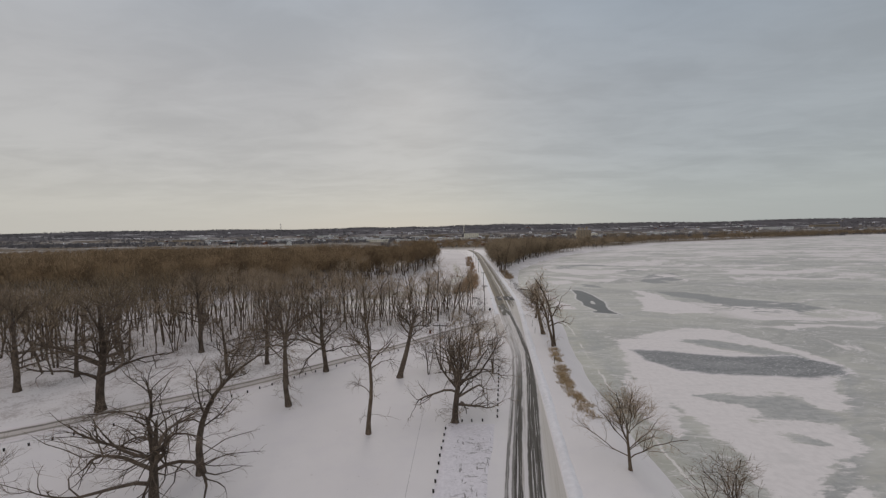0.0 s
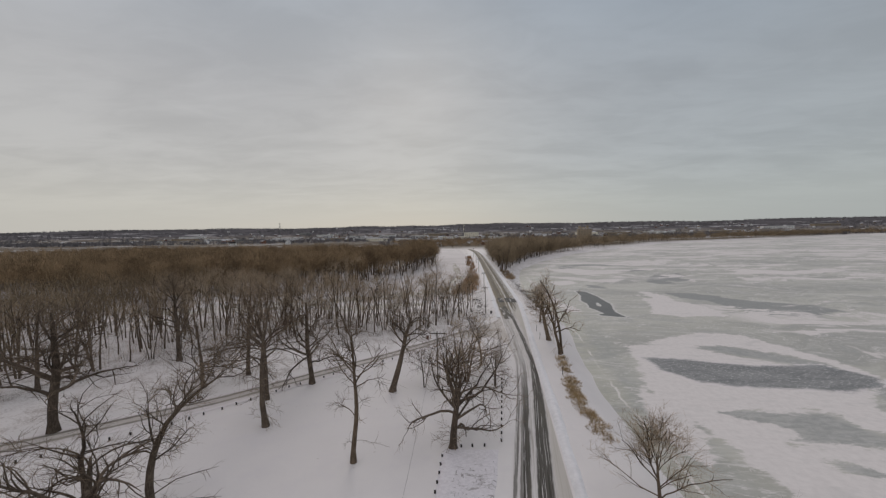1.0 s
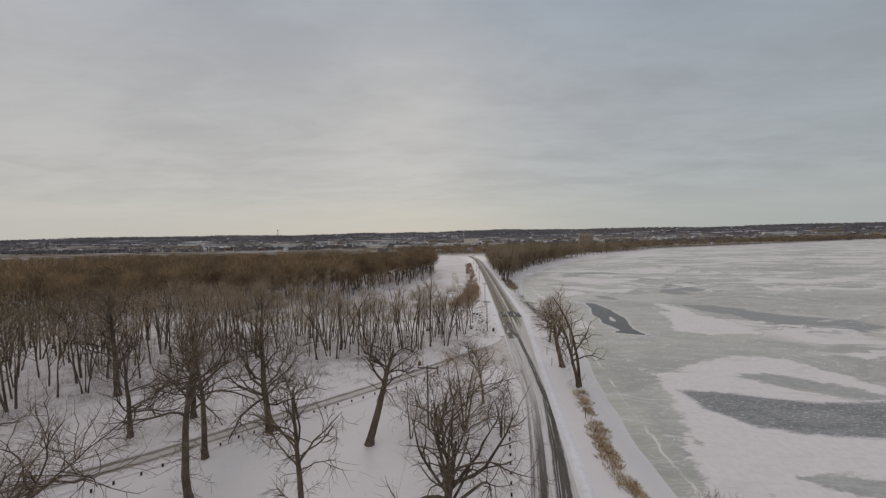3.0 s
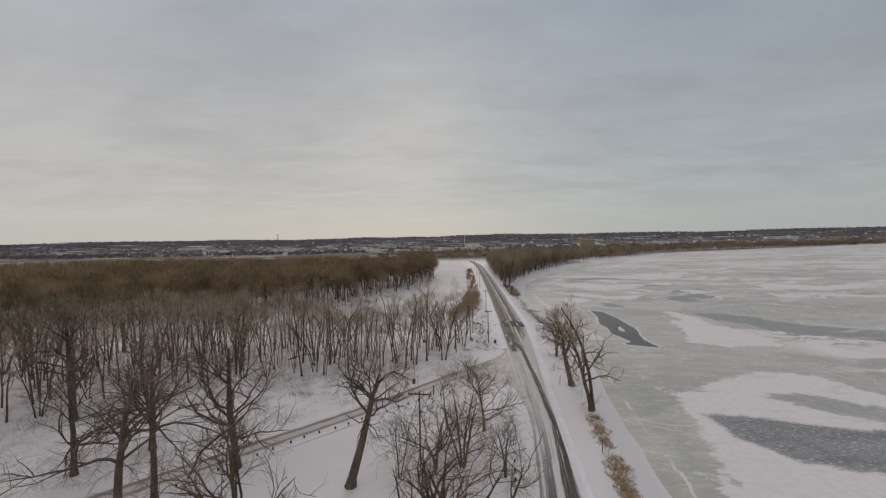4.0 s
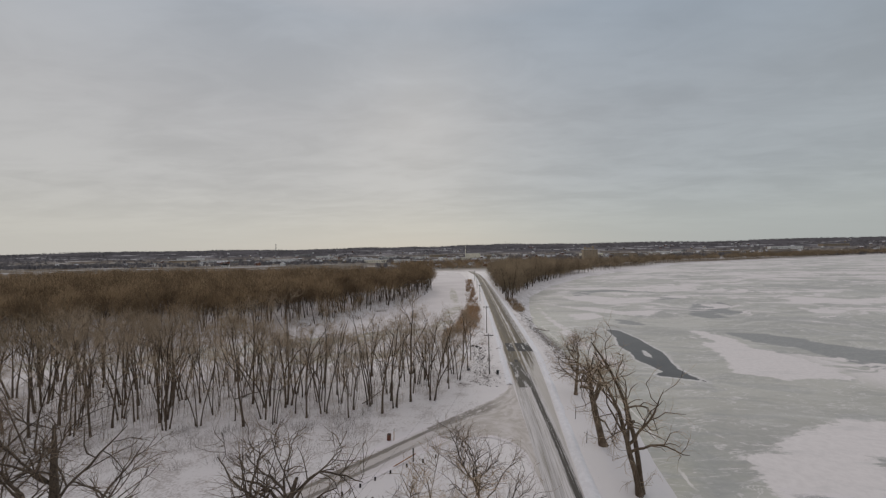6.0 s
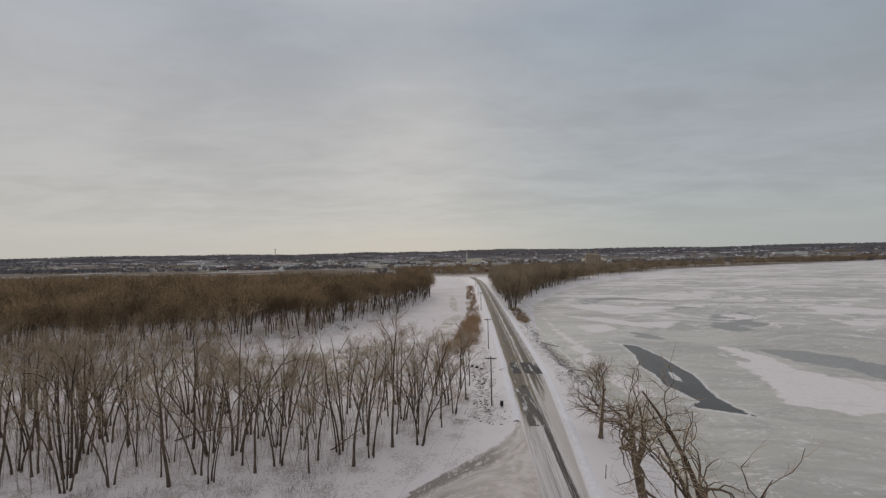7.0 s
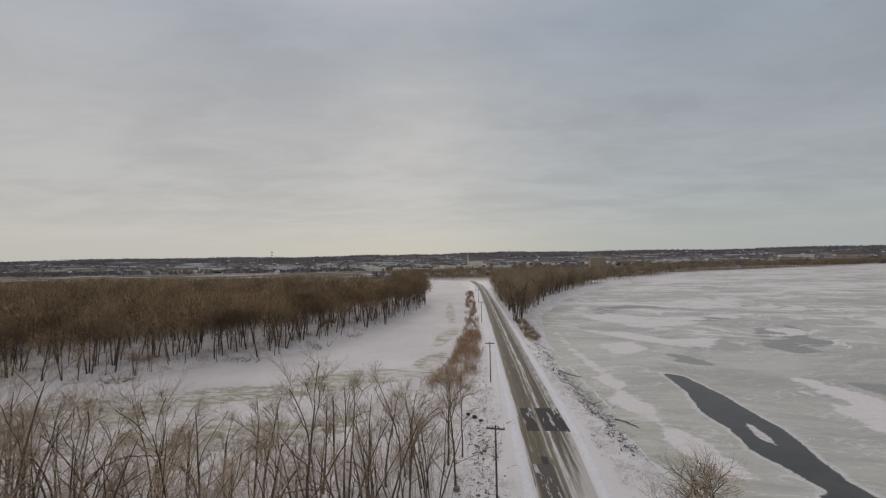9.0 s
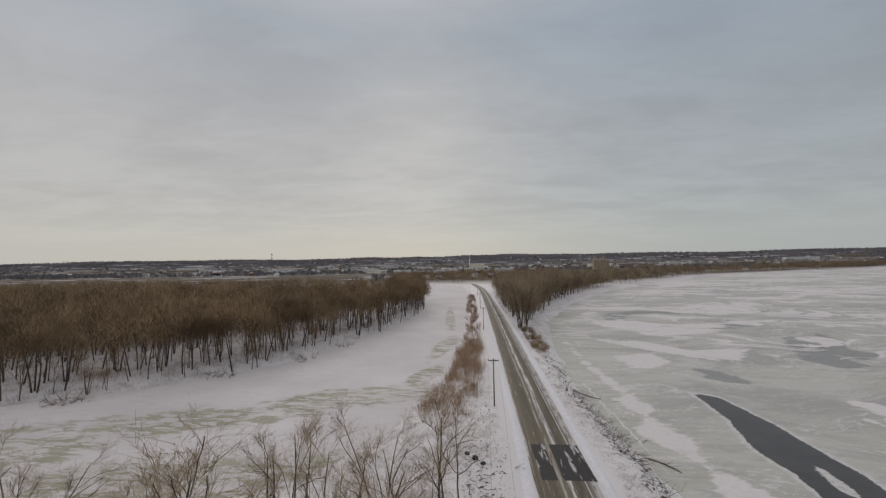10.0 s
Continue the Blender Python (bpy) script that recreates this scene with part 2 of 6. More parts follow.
def ice_material():
    """Grey-green lake ice, wind-packed snow, rough grey slabs and dark leads; the sheet carries how far each spot lies inside those shapes."""
    m, g, b = material("lake_ice_and_snow", 0.5, 0.3)
    p = place(g)
    x, y, z = g.xyz(p)

    def held(name):
        return g.n("ShaderNodeAttribute", attribute_name=name).outputs["Fac"]

    def half(v, gain):
        return g.math("MULTIPLY", g.math("SUBTRACT", v, 0.5), gain)

    wind = g.mapping(p, rot=(0, 0, -0.28), scale=(0.42, 1.0, 1.0))
    lick = g.noise(wind, 0.45, 6.0, 0.68, 0.8)
    fray = g.noise(wind, 1.7, 5.0, 0.65, 0.5)
    fine = g.noise(p, 1.3, 5.0, 0.6)
    lobe = g.noise(g.mapping(p, rot=(0, 0, -0.28), scale=(0.6, 1.0, 1.0)), 0.10, 3.0, 0.5, 0.6)
    wob = g.math("ADD", half(lobe, 7.0), g.math("ADD", half(lick, 4.5), half(fray, 2.4)))
    calm = g.math("ADD", half(lobe, 2.6), g.math("ADD", half(lick, 2.2), half(fray, 1.5)))
    # swirled streaks of drifted snow further out
    swirl = g.n("ShaderNodeTexNoise")
    g.put(swirl.inputs["Vector"], p)
    swirl.inputs["Scale"].default_value = 0.045
    swirl.inputs["Detail"].default_value = 3.0
    shove = g.step(x, 40.0, 80.0, 5.0, 34.0)
    q = g.vmath("ADD", p, g.vmath("MULTIPLY", g.vmath("SUBTRACT", swirl.outputs["Color"], (0.5, 0.5, 0.5)), g.vec(shove, shove)))
    flow = g.mapping(q, rot=(0, 0, -0.28), scale=(0.42, 1.0, 1.0))
    broad = g.noise(flow, 0.030, 5.0, 0.58, 1.4)
    mid = g.noise(flow, 0.11, 6.0, 0.62, 0.9)
    mass = g.math("ADD", g.math("MULTIPLY", broad, 0.55), g.math("MULTIPLY", mid, 0.45))
    mass = g.math("ADD", mass, half(g.noise(flow, 0.55, 5.0, 0.65, 0.4), 0.10))
    lo = g.math("SUBTRACT", 0.535, g.math("MULTIPLY", g.step(y, 120.0, 330.0), 0.055))
    streaks = g.math("MULTIPLY", g.step(mass, lo, g.math("ADD", lo, 0.035)), g.math("SUBTRACT", 1.0, held("mapped")))
    drift = g.step(g.math("ADD", held("drift"), wob), -0.25, 0.45)
    shelf = g.math("MAXIMUM", streaks, drift)
    slab = g.step(g.math("ADD", held("slab"), calm), -0.4, 0.6)
    grey = g.step(g.math("ADD", held("grey"), wob), -0.5, 0.9)
    lead = g.step(g.math("ADD", held("lead"), g.math("MULTIPLY", calm, 0.45)), -0.1, 0.14)
    rim = g.math("SUBTRACT", g.step(g.math("ADD", held("lead"), g.math("MULTIPLY", calm, 0.6)), -0.9, -0.3), lead, clamp=True)
    # bare ice: broad tones, veils of rime, old cracks
    tone = g.noise(flow, 0.05, 4.0, 0.5, 0.8)
    ice = g.ramp(g.step(tone, 0.3, 0.7), (0.0, (0.365, 0.362, 0.335)), (0.5, (0.440, 0.434, 0.386)), (1.0, (0.52, 0.512, 0.458)))
    near = g.math("ADD", held("shore"), half(lick, 3.0))
    ice = g.mix(g.step(near, 10.0, 3.0, 0.0, 0.5), ice, (0.425, 0.425, 0.345))
    ice = g.mix(g.math("MULTIPLY", g.step(near, 1.0, 3.4), g.step(near, 8.5, 4.0, 0.0, g.step(y, 112.0, 84.0, 0.0, 0.6))), ice, (0.335, 0.345, 0.33))
    veil = g.noise(g.mapping(q, rot=(0, 0, -0.5), scale=(0.30, 1.0, 1.0)), 0.16, 6.0, 0.66, 1.2)
    ice = g.mix(g.step(veil, 0.48, 0.68, 0.0, 0.5), ice, (0.585, 0.58, 0.545))
    ice = g.mix(g.step(veil, 0.44, 0.30, 0.0, 0.45), ice, (0.315, 0.32, 0.31))
    thread = g.math("ABSOLUTE", g.math("SUBTRACT", g.noise(g.mapping(q, rot=(0, 0, -0.45), scale=(0.22, 1.0, 1.0)), 0.22, 6.0, 0.6, 1.0), 0.5))
    ice = g.mix(g.math("MULTIPLY", g.step(thread, 0.014, 0.004), g.step(mid, 0.42, 0.56, 0.0, 0.6)), ice, (0.68, 0.655, 0.64))
    for turn, size, level in ((-0.2, 0.075, 0.46), (-0.6, 0.30, 0.55)):
        line = g.noise(g.mapping(q, rot=(0, 0, turn), scale=(0.35, 1.0, 1.0)), size, 5.0, 0.55, 0.9)
        thin_line = g.step(g.math("ABSOLUTE", g.math("SUBTRACT", line, level)), 0.009, 0.003)
        ice = g.mix(g.math("MULTIPLY", thin_line, g.step(fray, 0.40, 0.56, 0.0, 0.75)), ice, (0.67, 0.645, 0.63))
        ice = g.mix(g.step(line, level - 0.10, level - 0.16, 0.0, 0.4), ice, (0.33, 0.335, 0.325))
    seam = g.math("ABSOLUTE", g.math("ADD", held("seam"), half(lick, 1.6)))
    ice = g.mix(g.math("MULTIPLY", g.step(seam, 0.22, 0.10), g.step(g.noise(p, 0.12, 2.0), 0.40, 0.55)), ice, (0.68, 0.655, 0.62))
    rime = g.step(g.noise(g.mapping(p, rot=(0, 0, -0.3), scale=(0.6, 1.5, 1.0)), 0.9, 6.0, 0.72), 0.56, 0.66, 0.0, 0.4)
    ice = g.mix(rime, ice, (0.64, 0.63, 0.62))
    wet = g.step(g.math("ADD", held("wet"), calm), -0.6, 0.8)
    ice = g.mix(g.math("MULTIPLY", wet, 0.75), ice, g.mix(g.step(fray, 0.4, 0.62), (0.295, 0.302, 0.297), (0.40, 0.402, 0.39)))
    ice = g.mix(g.math("MULTIPLY", grey, 0.8), ice, (0.222, 0.230, 0.228))
    # rough slab: grey, with scallops of rime all over it
    scale = g.noise(g.mapping(p, rot=(0, 0, -0.3), scale=(0.8, 2.4, 1.0)), 2.0, 5.0, 0.6)
    plate = g.mix(g.step(scale, 0.57, 0.63, 0.0, 0.75), g.mix(g.step(lick, 0.35, 0.65), (0.195, 0.205, 0.207), (0.275, 0.282, 0.282)), (0.66, 0.645, 0.65))
    ice = g.mix(g.step(fine, 0.42, 0.72, 0.0, 0.2), ice, (0.60, 0.58, 0.55))
    blown = g.noise(g.mapping(p, rot=(0, 0, -0.3), scale=(0.3, 1.0, 1.0)), 0.5, 6.0, 0.66, 0.6)
    snow = g.mix(g.step(fine, 0.35, 0.7), (0.712, 0.680, 0.664), (0.65, 0.619, 0.604))
    snow = g.mix(g.step(blown, 0.52, 0.70, 0.0, 0.55), snow, (0.56, 0.545, 0.53))
    col = g.mix(shelf, ice, snow)
    fringe = g.step(g.math("ABSOLUTE", g.math("ADD", held("slab"), g.math("ADD", calm, half(scale, 2.5)))), 0.9, 0.3)
    col = g.mix(slab, col, plate)
    col = g.mix(g.math("MULTIPLY", fringe, g.step(fray, 0.44, 0.56, 0.0, 0.9)), col, (0.70, 0.665, 0.665))
    col = g.mix(g.math("MULTIPLY", rim, g.step(fine, 0.36, 0.50, 0.0, 0.75)), col, (0.66, 0.64, 0.63))
    col = g.mix(lead, col, g.mix(g.step(lick, 0.3, 0.7), (0.045, 0.043, 0.043), (0.070, 0.066, 0.064)))
    g.put(b.inputs["Base Color"], col)
    r = g.math("ADD", 0.5, g.math("MULTIPLY", shelf, 0.35))
    g.put(b.inputs["Roughness"], g.math("SUBTRACT", r, g.math("MULTIPLY", lead, 0.22)))
    h = g.math("ADD", g.math("MULTIPLY", shelf, 0.7), g.math("MULTIPLY", fine, 0.3))
    g.put(b.inputs["Normal"], g.bump(h, 0.35, 0.06))
    return m


def channel_material():
    m, g, b = material("channel_ice_and_snow", 0.85, 0.08)
    p = place(g)
    wob = g.math("MULTIPLY", g.math("SUBTRACT", g.noise(p, 0.16, 5.0, 0.6, 0.6), 0.5), 1.6)
    fine = g.noise(p, 1.1, 5.0, 0.6)
    crust = g.noise(g.mapping(p, rot=(0, 0, 0.3), scale=(0.35, 1.0, 1.0)), 0.55, 5.0, 0.62, 0.5)
    snow = g.mix(g.step(g.noise(p, 0.06, 4.0), 0.35, 0.65), (0.64, 0.608, 0.596), (0.71, 0.677, 0.664))
    blown = g.noise(g.mapping(p, rot=(0, 0, 0.35), scale=(0.45, 1.6, 1.0)), 0.8, 6.0, 0.7, 0.4)
    snow = g.mix(g.step(blown, 0.48, 0.66, 0.0, 0.45), snow, (0.56, 0.54, 0.53))
    ice = g.mix(g.step(g.noise(p, 0.09, 4.0), 0.4, 0.65), (0.37, 0.36, 0.28), (0.46, 0.445, 0.36))
    bare = None
    for q in ((-44, 133, 28, 5, 18), (-15, 146, 16, 5, 20), (-22, 121, 24, 5, 4), (-4, 158, 2.5, 10, -14), (-2, 186, 2.6, 14, -8), (-3, 240, 2.0, 34, 3), (-70, 120, 26, 6, 14)):
        v = blob(g, p, wob, *q)
        bare = v if bare is None else g.math("MAXIMUM", bare, v)
    flake = g.noise(g.mapping(p, rot=(0, 0, 0.3), scale=(0.30, 1.0, 1.0)), 1.15, 4.0, 0.6, 0.7)
    plates = g.math("MULTIPLY", g.step(crust, 0.44, 0.52), g.step(flake, 0.56, 0.50, 0.1, 1.0))
    bare = g.math("MULTIPLY", bare, g.math("ADD", g.math("MULTIPLY", plates, 0.9), 0.1))
    g.put(b.inputs["Base Color"], g.mix(bare, snow, ice))
    g.put(b.inputs["Normal"], g.bump(g.math("ADD", g.math("MULTIPLY", fine, 0.4), g.math("MULTIPLY", bare, -0.8)), 0.5, 0.08))
    return m


def road_material(name):
    """Slushy park road that turns into bare causeway asphalt; metres across (u, 0 at the left edge) and along (v)."""
    m, g, b = material(name, 0.7, 0.2)
    u, v, _ = g.xyz(g.n("ShaderNodeUVMap", uv_map="road").outputs[0])
    x, y, _z = g.xyz(place(g))
    smear = g.noise(g.vec(g.math("MULTIPLY", u, 3.4), g.math("MULTIPLY", v, 0.15)), 1.0, 6.0, 0.72, 0.3)
    hair = g.noise(g.vec(g.math("MULTIPLY", u, 8.0), g.math("MULTIPLY", v, 0.07)), 1.0, 4.0, 0.65, 0.1)
    lane = g.noise(g.vec(g.math("MULTIPLY", u, 0.8), g.math("MULTIPLY", v, 0.03)), 1.0, 3.0, 0.5)
    grit = g.noise(g.vec(u, v), 5.0, 4.0, 0.6)
    wander = g.math("MULTIPLY", g.math("SUBTRACT", g.noise(g.vec(0.0, g.math("MULTIPLY", v, 0.04)), 1.0, 2.0), 0.5), 0.6)
    ragged = g.noise(g.vec(g.math("MULTIPLY", u, 2.2), g.math("MULTIPLY", v, 0.35)), 1.0, 6.0, 0.72)
    uu = g.math("ADD", g.math("ADD", u, wander), g.math("MULTIPLY", g.math("SUBTRACT", ragged, 0.5), 0.42))

    def band(c, w, soft):
        return g.step(g.math("ABSOLUTE", g.math("SUBTRACT", uu, c)), g.math("ADD", w, soft), w)

    # slushy park road
    near = g.step(v, 138.0, 108.0)
    left = g.math("MAXIMUM", g.math("MULTIPLY", band(0.22, 0.10, 0.10), 0.75), g.math("MAXIMUM", band(1.15, 0.30, 0.14), g.math("MULTIPLY", band(0.70, 0.06, 0.1), 0.7)))
    wheel = g.math("MAXIMUM", g.math("MULTIPLY", left, g.math("ADD", g.math("MULTIPLY", near, 0.8), 0.2)), band(2.72, g.math("ADD", 0.26, g.math("MULTIPLY", near, 0.30)), 0.20))
    dark = g.mix(g.step(smear, 0.35, 0.6), (0.046, 0.043, 0.038), (0.090, 0.084, 0.073))
    both = g.math("ADD", g.math("MULTIPLY", smear, 0.35), g.math("MULTIPLY", hair, 0.65))
    clear = g.math("MULTIPLY", wheel, g.step(both, 0.405, 0.47, 0.15, 1.0))
    slush = g.mix(g.step(both, 0.46, 0.62), (0.60, 0.58, 0.575), (0.34, 0.32, 0.285))
    slush = g.mix(g.step(u, 3.2, 3.9, 0.0, 0.75), slush, (0.47, 0.445, 0.40))
    park = g.mix(clear, slush, dark)
    # bare causeway
    asphalt = g.mix(g.step(lane, 0.35, 0.65), (0.110, 0.090, 0.057), (0.184, 0.152, 0.098))
    asphalt = g.mix(g.step(grit, 0.4, 0.7, 0.0, 0.4), asphalt, (0.19, 0.174, 0.142))
    snow = g.mix(g.step(grit, 0.35, 0.65), (0.52, 0.51, 0.50), (0.66, 0.65, 0.65))
    strip = g.math("MAXIMUM", band(3.35, 0.10, 0.35), g.math("MULTIPLY", band(2.55, 0.03, 0.2), 0.6))
    edge = g.math("MAXIMUM", g.step(u, 0.35, 0.0), g.step(u, 5.55, 6.1))
    white = g.math("MULTIPLY", g.math("MAXIMUM", strip, edge), g.step(smear, 0.40, 0.54))
    white = g.math("MAXIMUM", white, g.math("MULTIPLY", g.step(u, 4.95, 5.4), g.step(ragged, 0.44, 0.52, 0.15, 0.7)))
    line = g.step(g.math("ABSOLUTE", g.math("SUBTRACT", u, 4.9)), 0.09, 0.05)
    white = g.math("MAXIMUM", white, g.math("MULTIPLY", line, g.step(smear, 0.36, 0.5, 0.2, 0.8)))
    streak = g.math("MULTIPLY", g.step(smear, 0.56, 0.68), 0.45)
    tracks = g.math("MAXIMUM", band(1.4, 0.35, 0.5), band(4.6, 0.45, 0.5))
    asphalt = g.mix(g.math("MULTIPLY", tracks, 0.45), asphalt, (0.080, 0.073, 0.061))
    bare = g.mix(g.math("MAXIMUM", white, streak), asphalt, snow)
    # the change from one to the other is gradual and later on the right-hand side
    turn = g.math("SUBTRACT", y, g.math("MULTIPLY", u, 3.0))
    turn = g.math("ADD", turn, g.math("MULTIPLY", g.math("SUBTRACT", g.noise(g.vec(g.math("MULTIPLY", u, 2.0), g.math("MULTIPLY", v, 0.12)), 1.0, 5.0, 0.7), 0.5), 34.0))
    g.put(b.inputs["Base Color"], g.mix(g.step(turn, 92.0, 104.0), park, bare))
    g.put(b.inputs["Normal"], g.bump(g.math("ADD", grit, smear), 0.3, 0.03))
    return m


def lane_material():
    m, g, b = material("park_lane_packed_snow", 0.7, 0.25)
    u, v, _ = g.xyz(g.n("ShaderNodeUVMap", uv_map="road").outputs[0])
    smear = g.noise(g.vec(g.math("MULTIPLY", u, 2.2), g.math("MULTIPLY", v, 0.16)), 1.0, 6.0, 0.7, 0.3)
    ragged = g.noise(g.vec(g.math("MULTIPLY", u, 1.2), g.math("MULTIPLY", v, 0.45)), 1.0, 6.0, 0.72)
    uu = g.math("ADD", u, g.math("MULTIPLY", g.math("SUBTRACT", ragged, 0.5), 0.8))
    grit = g.noise(g.vec(u, v), 3.0, 4.0, 0.6)

    def band(c, w, soft):
        return g.step(g.math("ABSOLUTE", g.math("SUBTRACT", uu, c)), w + soft, w)

    x, y, _z = g.xyz(place(g))
    tracks = g.math("MAXIMUM", band(1.25, 0.20, 0.22), g.math("MULTIPLY", band(2.85, 0.16, 0.22), g.step(x, 2.0, -7.0, 0.0, 0.85)))
    packed = g.mix(g.step(smear, 0.35, 0.65), (0.67, 0.635, 0.64), (0.57, 0.535, 0.52))
    packed = g.mix(g.math("MULTIPLY", band(2.05, 0.8, 0.5), g.step(x, 4.0, -6.0, 0.0, 0.6)), packed, (0.42, 0.385, 0.345))
    rim = g.step(g.math("ABSOLUTE", g.math("SUBTRACT", uu, 2.3)), 1.5, 2.1)
    packed = g.mix(rim, packed, (0.70, 0.665, 0.672))
    worn = g.mix(g.step(smear, 0.4, 0.6), (0.12, 0.108, 0.092), (0.28, 0.258, 0.22))
    g.put(b.inputs["Base Color"], g.mix(g.math("MULTIPLY", tracks, g.step(smear, 0.34, 0.5, 0.55, 1.0)), packed, worn))
    g.put(b.inputs["Normal"], g.bump(g.math("ADD", grit, smear), 0.4, 0.05))
    return m


def apron_material():
    """u runs across from the far edge to the near one, v along from the lane to the road."""
    m, g, b = material("slushy_road_mouth", 0.65, 0.25)
    u, v, _ = g.xyz(g.n("ShaderNodeUVMap", uv_map="road").outputs[0])
    p = place(g)
    streak = g.noise(g.vec(g.math("MULTIPLY", u, 16.0), g.math("MULTIPLY", v, 4.0)), 1.0, 6.0, 0.7, 0.4)
    ragged = g.noise(p, 0.8, 5.0, 0.7)
    cross = g.noise(g.mapping(p, rot=(0, 0, 0.5), scale=(2.2, 0.5, 1.0)), 0.9, 4.0, 0.6, 0.4)
    slush = g.mix(g.step(streak, 0.36, 0.64), (0.57, 0.535, 0.51), (0.43, 0.395, 0.355))
    slush = g.mix(g.step(ragged, 0.5, 0.66, 0.0, 0.6), slush, (0.63, 0.595, 0.59))
    uu = g.math("ADD", u, g.math("MULTIPLY", g.math("SUBTRACT", ragged, 0.5), 0.16))
    wet = g.math("MULTIPLY", g.step(uu, 0.02, 0.07), g.step(uu, 0.34, 0.22))
    wet = g.math("MULTIPLY", wet, g.step(g.math("MAXIMUM", cross, streak), 0.44, 0.53))
    wet = g.math("MULTIPLY", wet, g.step(v, 0.72, 0.45, 0.15, 1.0))
    thin = g.math("MULTIPLY", g.step(g.math("ABSOLUTE", g.math("SUBTRACT", uu, 0.50)), 0.07, 0.03), g.step(v, 0.4, 0.05, 0.0, 0.7))
    col = g.mix(g.math("MAXIMUM", g.math("MULTIPLY", wet, 0.85), thin), slush, (0.20, 0.182, 0.16))
    edge = g.math("MAXIMUM", g.step(uu, 0.05, 0.01), g.math("MULTIPLY", g.step(uu, 0.90, 0.98), g.step(v, 0.95, 0.8)))
    g.put(b.inputs["Base Color"], g.mix(edge, col, (0.70, 0.665, 0.672)))
    g.put(b.inputs["Normal"], g.bump(g.math("ADD", streak, ragged), 0.5, 0.05))
    return m


def patch_material(name, lo, hi):
    m, g, b = material(name, 0.7, 0.15)
    p = place(g)
    smear = g.noise(g.mapping(p, scale=(1.3, 0.22, 1.0)), 1.0, 6.0, 0.7, 0.2)
    grit = g.noise(p, 5.0, 4.0)
    dark = g.mix(grit, lo, hi)
    g.put(b.inputs["Base Color"], g.mix(g.step(smear, 0.55, 0.60), dark, (0.46, 0.45, 0.445)))
    g.put(b.inputs["Normal"], g.bump(grit, 0.3, 0.02))
    return m


def trampled_material():
    m, g, b = material("trampled_snow", 0.75, 0.2)
    p = place(g)
    dash = g.math("MAXIMUM", g.noise(g.mapping(p, rot=(0, 0, 0.25), scale=(0.8, 2.6, 1.0)), 1.0, 3.0, 0.6, 0.4), g.noise(g.mapping(p, rot=(0, 0, -0.5), scale=(3.0, 0.7, 1.0)), 1.0, 3.0, 0.6, 0.3))
    x, y, _ = g.xyz(p)
    worn = g.math("MULTIPLY", g.step(y, 43.0, 38.0), g.step(x, -0.5, 1.5))
    tracks = g.math("ADD", dash, g.math("MULTIPLY", g.math("SUBTRACT", worn, 1.0), 0.12))
    fine = g.noise(p, 4.0, 4.0)
    wob = g.math("MULTIPLY", g.math("SUBTRACT", g.noise(p, 1.4, 4.0, 0.7), 0.5), 1.6)
    scuff = g.noise(g.mapping(g.vmath("ADD", p, g.vec(wob, wob)), rot=(0, 0, 0.9), scale=(0.5, 1.7, 1.0)), 0.9, 5.0, 0.7, 0.8)
    marks = g.math("MAXIMUM", g.step(tracks, 0.60, 0.65, 0.0, 0.8), g.math("MULTIPLY", g.step(scuff, 0.56, 0.64, 0.0, 0.6), worn))
    snow = g.mix(g.step(fine, 0.35, 0.65), (0.66, 0.635, 0.66), (0.74, 0.715, 0.74))
    g.put(b.inputs["Base Color"], g.mix(marks, snow, (0.22, 0.205, 0.195)))
    g.put(b.inputs["Normal"], g.bump(tracks, 0.6, 0.12))
    return m


OLD_PATCH = patch_material("older_dark_asphalt", (0.07, 0.066, 0.057), (0.12, 0.112, 0.096))
SNOW_GROUND, LAKE, CHANNEL = ground_material(), ice_material(), channel_material()
APRON = apron_material()
ROAD, LANE, PATCH, TRAMPLED = road_material("road_asphalt_and_slush"), lane_material(), patch_material("fresh_asphalt_patch", (0.035, 0.034, 0.033), (0.065, 0.063, 0.06)), trampled_material()

# ---- mesh helpers ----


def mesh_object(name, verts, faces, mat, parent=None, smooth=False, label=""):
    me = bpy.data.meshes.new(name)
    verts, faces = np.asarray(verts, dtype=np.float32), np.asarray(faces, dtype=np.int32)
    k = faces.shape[1]
    me.vertices.add(len(verts))
    me.vertices.foreach_set("co", verts.ravel())
    me.loops.add(faces.size)
    me.loops.foreach_set("vertex_index", faces.ravel())
    me.polygons.add(len(faces))
    me.polygons.foreach_set("loop_start", np.arange(0, faces.size, k, dtype=np.int32))
    me.polygons.foreach_set("use_smooth", np.full(len(faces), smooth))
    me.update(calc_edges=True)
    me.materials.append(mat)
    ob = new(name, me)
    if parent:
        ob.parent = parent
    if label:
        ob["label"] = label
    return ob


def part(name, bm, mat, parent, label=""):
    me = bpy.data.meshes.new(name)
    bm.to_mesh(me)
    bm.free()
    me.materials.append(mat)
    ob = new(name, me)
    ob.parent = parent
    if label:
        ob["label"] = label
    return ob


def box(bm, sx, sy, sz, at=(0, 0, 0), bevel=0.0, turn=0.0):
    r = bmesh.ops.create_cube(bm, size=1.0, matrix=pose(*at, 0, 0, turn) @ Matrix.Diagonal((sx, sy, sz, 1)))
    if bevel:
        edges = list({e for v in r["verts"] for e in v.link_edges})
        bmesh.ops.bevel(bm, geom=edges, offset=bevel, segments=2, affect="EDGES")
    return bm


